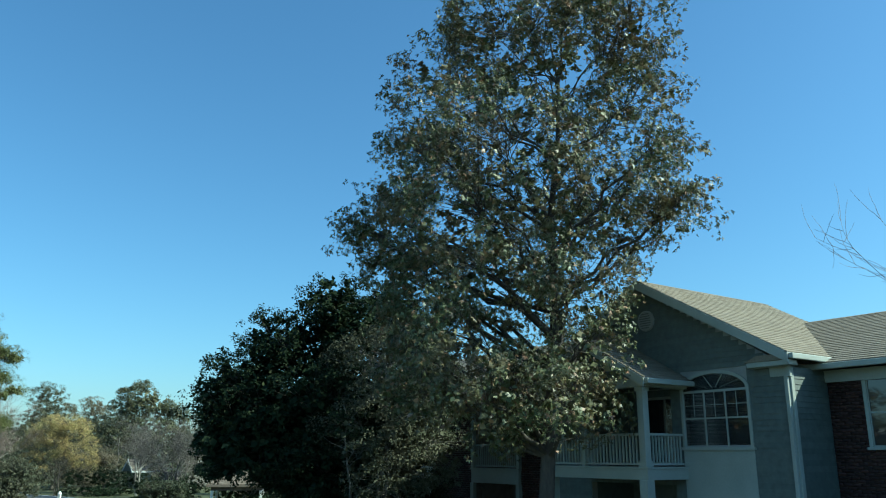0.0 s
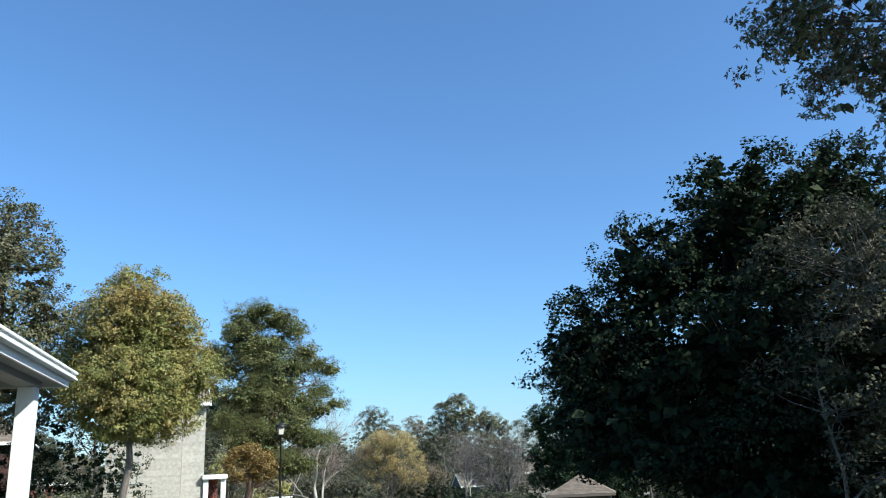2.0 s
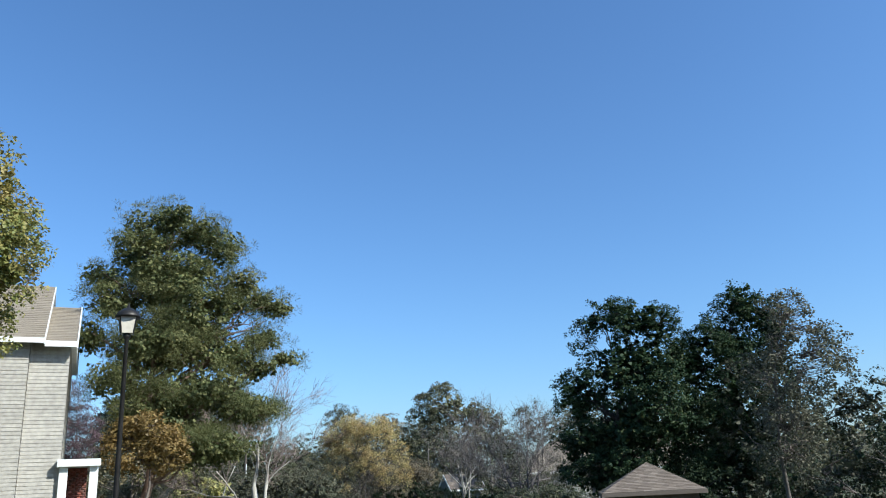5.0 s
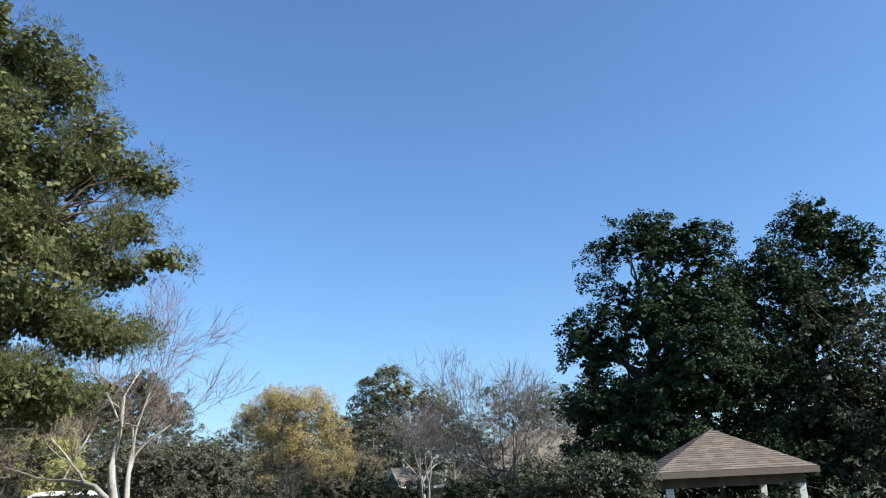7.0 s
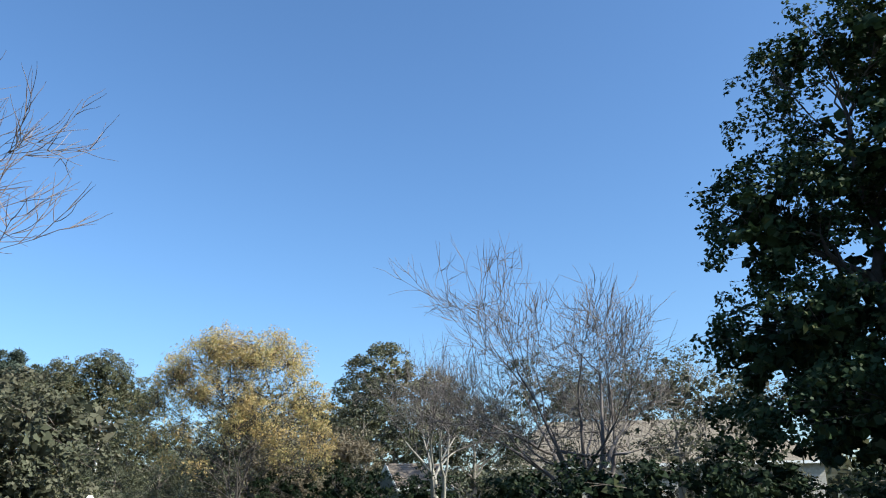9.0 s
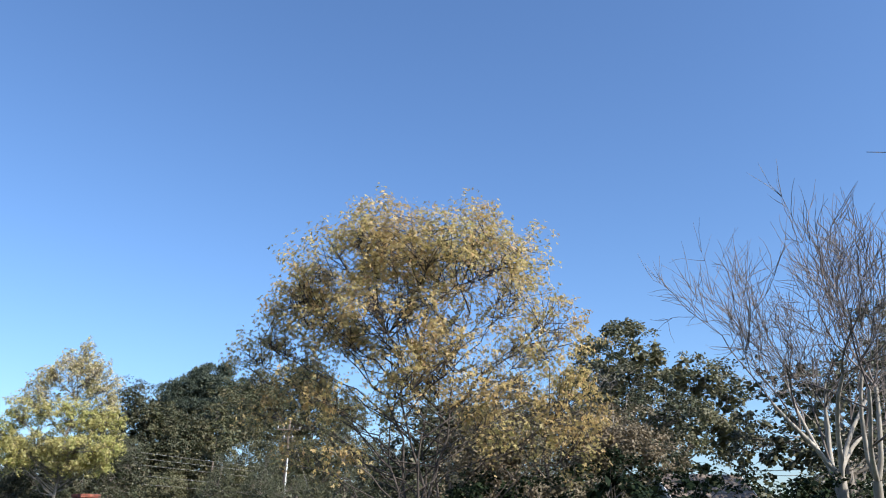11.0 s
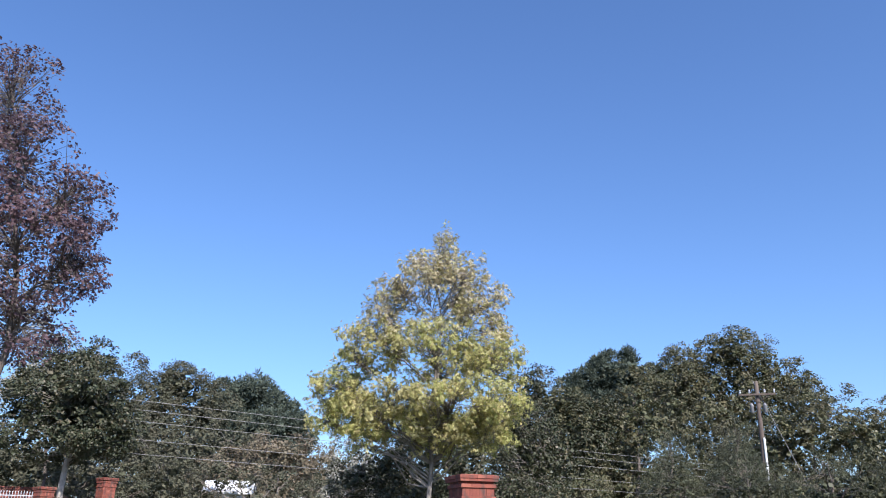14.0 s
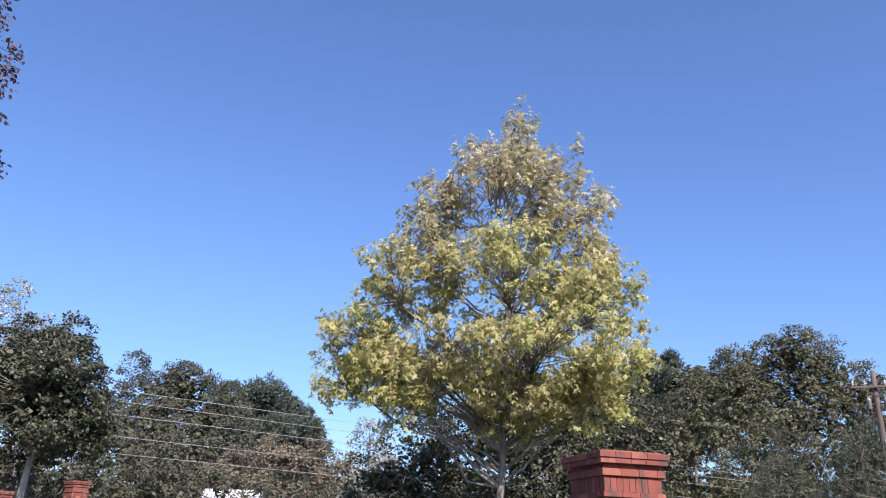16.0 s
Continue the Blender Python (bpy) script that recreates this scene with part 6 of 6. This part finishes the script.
for z in (0.4, 1.62):
    part("rail", boxes((-2.7, 2.7, -0.02, 0.02, z, z + 0.04)), GALV, fence)
pk = None
for i in range(44):
    if pk is None:
        pk = part("picket", lathe(bmesh.new(), [(0.014, 0.0), (0.014, 1.7), (0.022, 1.74), (0.0, 1.82)], 6), GALV, fence)
        pk.location = (-2.65, 0, 0.05)
    else:
        q = new("picket", pk.data)
        q.parent, q.location = fence, (-2.65 + 0.122 * i, 0, 0.05)

bw2 = thing("brick_wall", pose(-88.6, 78.3, on_ground(-88, 78), 0, 0, 92), "red brick garden wall behind the picket fence", "wall")
v, f = cells([(-3.6 + i * 0.21 - (0.1 if k % 2 else 0), -3.405 + i * 0.21 - (0.1 if k % 2 else 0), -0.1, 0.1, k * 0.076 + 0.004, k * 0.076 + 0.07) for k in range(28) for i in range(34)])
link_mesh("bricks", v, f, BRICK, bw2)
tagged(bw2.children[0], kind="stuff")

# ---- utility pole and wires ----
px, py = -68.35, 110.4
pz = on_ground(px, py) - 0.2
up = thing("utility_pole", pose(px, py, pz, 0, 1.5, 35), "weathered wooden utility pole with crossarm and transformer", "utility pole")
part("pole", lathe(bmesh.new(), [(0.15, 0), (0.135, 3), (0.115, 6), (0.095, 8.95), (0.05, 9.0)], 14), WOOD_POLE, up, smooth=True)
arm = part("crossarm", boxes((-0.85, 0.85, -0.22, -0.13, 8.26, 8.35), bevel=0.01), WOOD_POLE, up)
for s in (-0.78, -0.35, 0.35, 0.78):
    part("insulator", lathe(bmesh.new(), [(0.02, 8.37), (0.05, 8.42), (0.03, 8.46), (0.05, 8.5), (0.02, 8.56)], 10, pose(s, -0.17, 0)), GALV, arm, "grey insulator")
for s in (-0.3, 0.3):
    part("transformer", lathe(bmesh.new(), [(0.07, 7.42), (0.09, 7.44), (0.09, 7.76), (0.1, 7.78), (0.07, 7.83), (0.03, 7.9)], 18, pose(s, -0.16, 0)), GALV_DULL, up, "dull grey can transformer", smooth=True)
part("conduit", lathe(bmesh.new(), [(0.055, 3.8), (0.055, 6.2), (0.03, 6.25)], 10, pose(0.1, -0.13, 0)), WHITE, up, "white conduit cover")
for a, b in ((-0.55, 0.0), (0.55, 0.0)):
    v, f = tubes([(np.array([[a, -0.17, 8.25], [b, -0.15, 7.95]]), np.array([0.015, 0.015]))], 5)
    link_mesh("brace", v, f, WOOD_POLE, up)


def cable(a, b, sag, r=0.012, label="sagging overhead cable along the street"):
    a, b = np.array(a, float), np.array(b, float)
    t = np.linspace(0, 1, 40)[:, None]
    p = a + (b - a) * t - np.array([0, 0, 1.0]) * sag * 4 * t * (1 - t)
    v, f = tubes([(p - a, np.full(40, r))], 6)
    ob = link_mesh("overhead_cable", v, f, CABLE, smooth=True)
    ob.location = a
    return tagged(ob, label, "cable", "overhead cables")


for dz, dx in ((0.0, 0), (-0.45, 0.2), (-0.95, 0.1), (-1.75, 0), (-2.4, 0.2)):
    cable((-90.6 + dx, 52.3, 7.4 + dz * 1.27), (-86.0 + dx, 169.2, 4.1 + dz), 0.55)
cable((px + 0.1, py, pz + 9.0), (px + 2.2, py + 2.6, pz + 0.2), 0.0, 0.012, "taut guy wire of the utility pole")

# ---- lamp post ----
lp = thing("lamp_post", pose(-21.5, 35.9, on_ground(-21.5, 35.9)), "dark lamp post with four-sided lantern", "street lamp")
part("pole", lathe(bmesh.new(), [(0.09, 0), (0.09, 0.5), (0.05, 0.65), (0.032, 4.68), (0.06, 4.72), (0.06, 4.78)], 14), METAL_DARK, lp, smooth=True)
lantern = part("lantern", lathe(bmesh.new(), [(0.13, 4.78), (0.18, 5.05)], 4), LAMP_GLASS, lp, "frosted lantern glass")
for k in range(4):
    c, s_ = math.cos(math.pi / 2 * k), math.sin(math.pi / 2 * k)
    v, f = tubes([(np.array([[0.132 * c, 0.132 * s_, 4.77], [0.184 * c, 0.184 * s_, 5.05]]), np.array([0.012, 0.012]))], 5)
    link_mesh("lantern_bar", v, f, METAL_DARK, lantern, "dark corner bar")
part("lantern_cap", lathe(bmesh.new(), [(0.21, 5.05), (0.21, 5.08), (0.16, 5.15), (0.07, 5.21), (0.025, 5.23), (0.015, 5.3)], 16), METAL_DARK, lp, "dark lantern cap", smooth=True)


# ---- parked vehicles ----
def car(x, y, rz, body, label, roof=1.75, length=4.7):
    c = thing("car", pose(x, y, on_ground(x, y) + 0.05, 0, 0, rz), label, "car")
    h = length / 2
    bm = bmesh.new()
    low = [(-h, 0.45), (-h + 0.05, 0.9), (-h + 0.9, 1.02), (h - 0.15, 1.05), (h, 0.85), (h, 0.4)]
    prism(bm, low, -0.88, 0.88)
    bmesh.ops.bevel(bm, geom=bm.edges[:], offset=0.07, segments=3, affect="EDGES")
    part("body", bm, body, c, smooth=True)
    bm = bmesh.new()
    a = [(-h + 0.95, 1.0), (-h + 1.75, roof - 0.06), (-h + 2.3, roof), (h - 0.7, roof - 0.04), (h - 0.15, 1.02)]
    prism(bm, a, -0.74, 0.74)
    bmesh.ops.bevel(bm, geom=bm.edges[:], offset=0.09, segments=3, affect="EDGES")
    part("cabin", bm, body, c, smooth=True)
    for s in (-1, 1):
        part("side_window", prism(bmesh.new(), [(-h + 1.3, 1.08), (-h + 1.85, roof - 0.17), (h - 0.8, roof - 0.17), (h - 0.45, 1.08)], s * 0.735, s * 0.75), GLASS, c)
    for p in (-h + 0.85, h - 0.85):
        for s in (-1, 1):
            w = part("wheel", lathe(bmesh.new(), [(0.3, -0.1), (0.34, -0.06), (0.34, 0.06), (0.3, 0.1)], 20, pose(p, s * 0.8, 0.34, 90, 0, 0)), RUBBER, c, "black tyre", smooth=True)
            part("rim", lathe(bmesh.new(), [(0.2, -0.11), (0.22, -0.1), (0.22, 0.1), (0.2, 0.11)], 16, pose(p, s * 0.8, 0.34, 90, 0, 0)), GALV, w, "metal rim")
    return c


car(-41.1, 64.9, 30, CAR_WHITE, "white high-roofed car parked beside the drive", 2.15)
car(-23.5, 25.4, 110, CAR_RED, "red car parked beyond the porch", 1.55)
post = thing("marker_post", pose(-27.0, 57.6, on_ground(-27, 57.6)), "short white post with pointed cap", "post")
part("shaft", boxes((-0.09, 0.09, -0.09, 0.09, 0, 1.15), bevel=0.01), WHITE, post)
part("cap", lathe(bmesh.new(), [(0.17, 1.15), (0.17, 1.2), (0.02, 1.36)], 4), WHITE, post, "pointed white cap")


# ---- shrubs ----
def shrub(name, label, seed, x, y, lobes, leaf, count, size=0.09, cat="shrub"):
    h = tree(name, label, seed, x, y, lobes, leaf, count, size, BARK, 0.05, (0, 1), 0.5, per=24, spread=0.18, stems=4, low=0.05, core=0.3)
    return tagged(h, category=cat)


shrub("hedge", "clipped evergreen hedge beside the pavilion", 81, -19.2, 56.3, [(dx, dy, z, 0.42, 0.36) for dx in (-1.1, -0.55, 0, 0.55, 1.1) for dy in (-0.35, 0.35) for z in (-0.82, -1.3, -1.8, -2.3)], L_CEDAR, 17000, 0.07, "hedge")
shrub("bush", "yellow-leaved bush below the pine", 82, -44.2, 70.2, [(0, 0, 0.3, 1.2, 0.7), (-1.1, -0.8, -0.3, 1.2, 0.8), (0, 0, -1.7, 1.7, 1.1)], L_TULIP, 8000, 0.12)
shrub("bush", "green undergrowth behind the bare tree", 83, -34.5, 63.0, [(0, 0, 0.3, 1.6, 1.0), (1.8, 0.6, 0.0, 1.4, 0.9), (-1.6, -0.4, 0.2, 1.4, 1.0), (0.3, 0, -1.5, 2.6, 1.2)], L_OLIVE, 12000, 0.1)
shrub("bush", "green bush beside the porch", 84, -20.4, 25.2, [(0, 0, 0.2, 1.1, 0.5), (-1, -0.6, 0.1, 0.9, 0.5), (0, 0, -0.8, 1.4, 0.7)], L_GREEN, 7000, 0.07)
shrub("hedge", "dark low hedge beyond the drive's bend", 85, -23.0, 67.5, [(0, 0, -1.2, 1.3, 0.7), (2, -0.6, -1.2, 1.3, 0.7), (-1.8, 0.8, -1.3, 1.2, 0.7), (0, 0, -2.2, 2.6, 0.6)], L_DARK, 12000, 0.1, "hedge")
shrub("hedge", "dark low hedge below the bare tree", 86, -35.5, 63.0, [(0, 0, -0.9, 1.4, 0.8), (1.8, 1.2, -1.0, 1.3, 0.8), (-1.8, -1.2, -0.9, 1.3, 0.8), (0, 0, -2.1, 2.8, 0.7)], L_GREEN, 12000, 0.09, "hedge")
shrub("hedge", "low hedge along the drive", 87, -22.5, 33.0, [(0, 0, -1.3, 1.0, 0.5), (-0.7, 1.6, -1.4, 1.0, 0.5), (0.7, -1.6, -1.2, 1.0, 0.5)], L_GREEN, 8000, 0.07, "hedge")
shrub("hedge", "dark evergreen hedge along the lawn", 88, -13.0, 50.5, [(-3.4, 0.3, -1.9, 1.2, 0.65), (-1.6, 0, -1.9, 1.2, 0.65), (0.2, 0.1, -1.85, 1.2, 0.7), (2.0, 0, -1.9, 1.2, 0.65), (3.6, -0.1, -1.95, 1.1, 0.6), (0, 0, -2.6, 4.2, 0.5)], L_DARK, 13000, 0.09, "hedge")
shrub("hedge", "dark evergreen hedge at the drive's bend", 89, -33.2, 79.8, [(-2.6, -0.4, -1.0, 1.2, 0.9), (-0.9, 0, -0.9, 1.3, 0.95), (0.9, 0, -1.0, 1.3, 0.9), (2.6, 0.2, -1.1, 1.2, 0.85), (0, 0, -2.1, 3.4, 0.7)], L_DARK, 14000, 0.09, "hedge")
shrub("bush", "yellow-green bush beside the far gate pillar", 90, -85.9, 85.3, [(0, 0, 0.1, 0.4, 0.5), (0.1, 0.2, -0.5, 0.5, 0.4)], L_TULIP, 2500, 0.07)
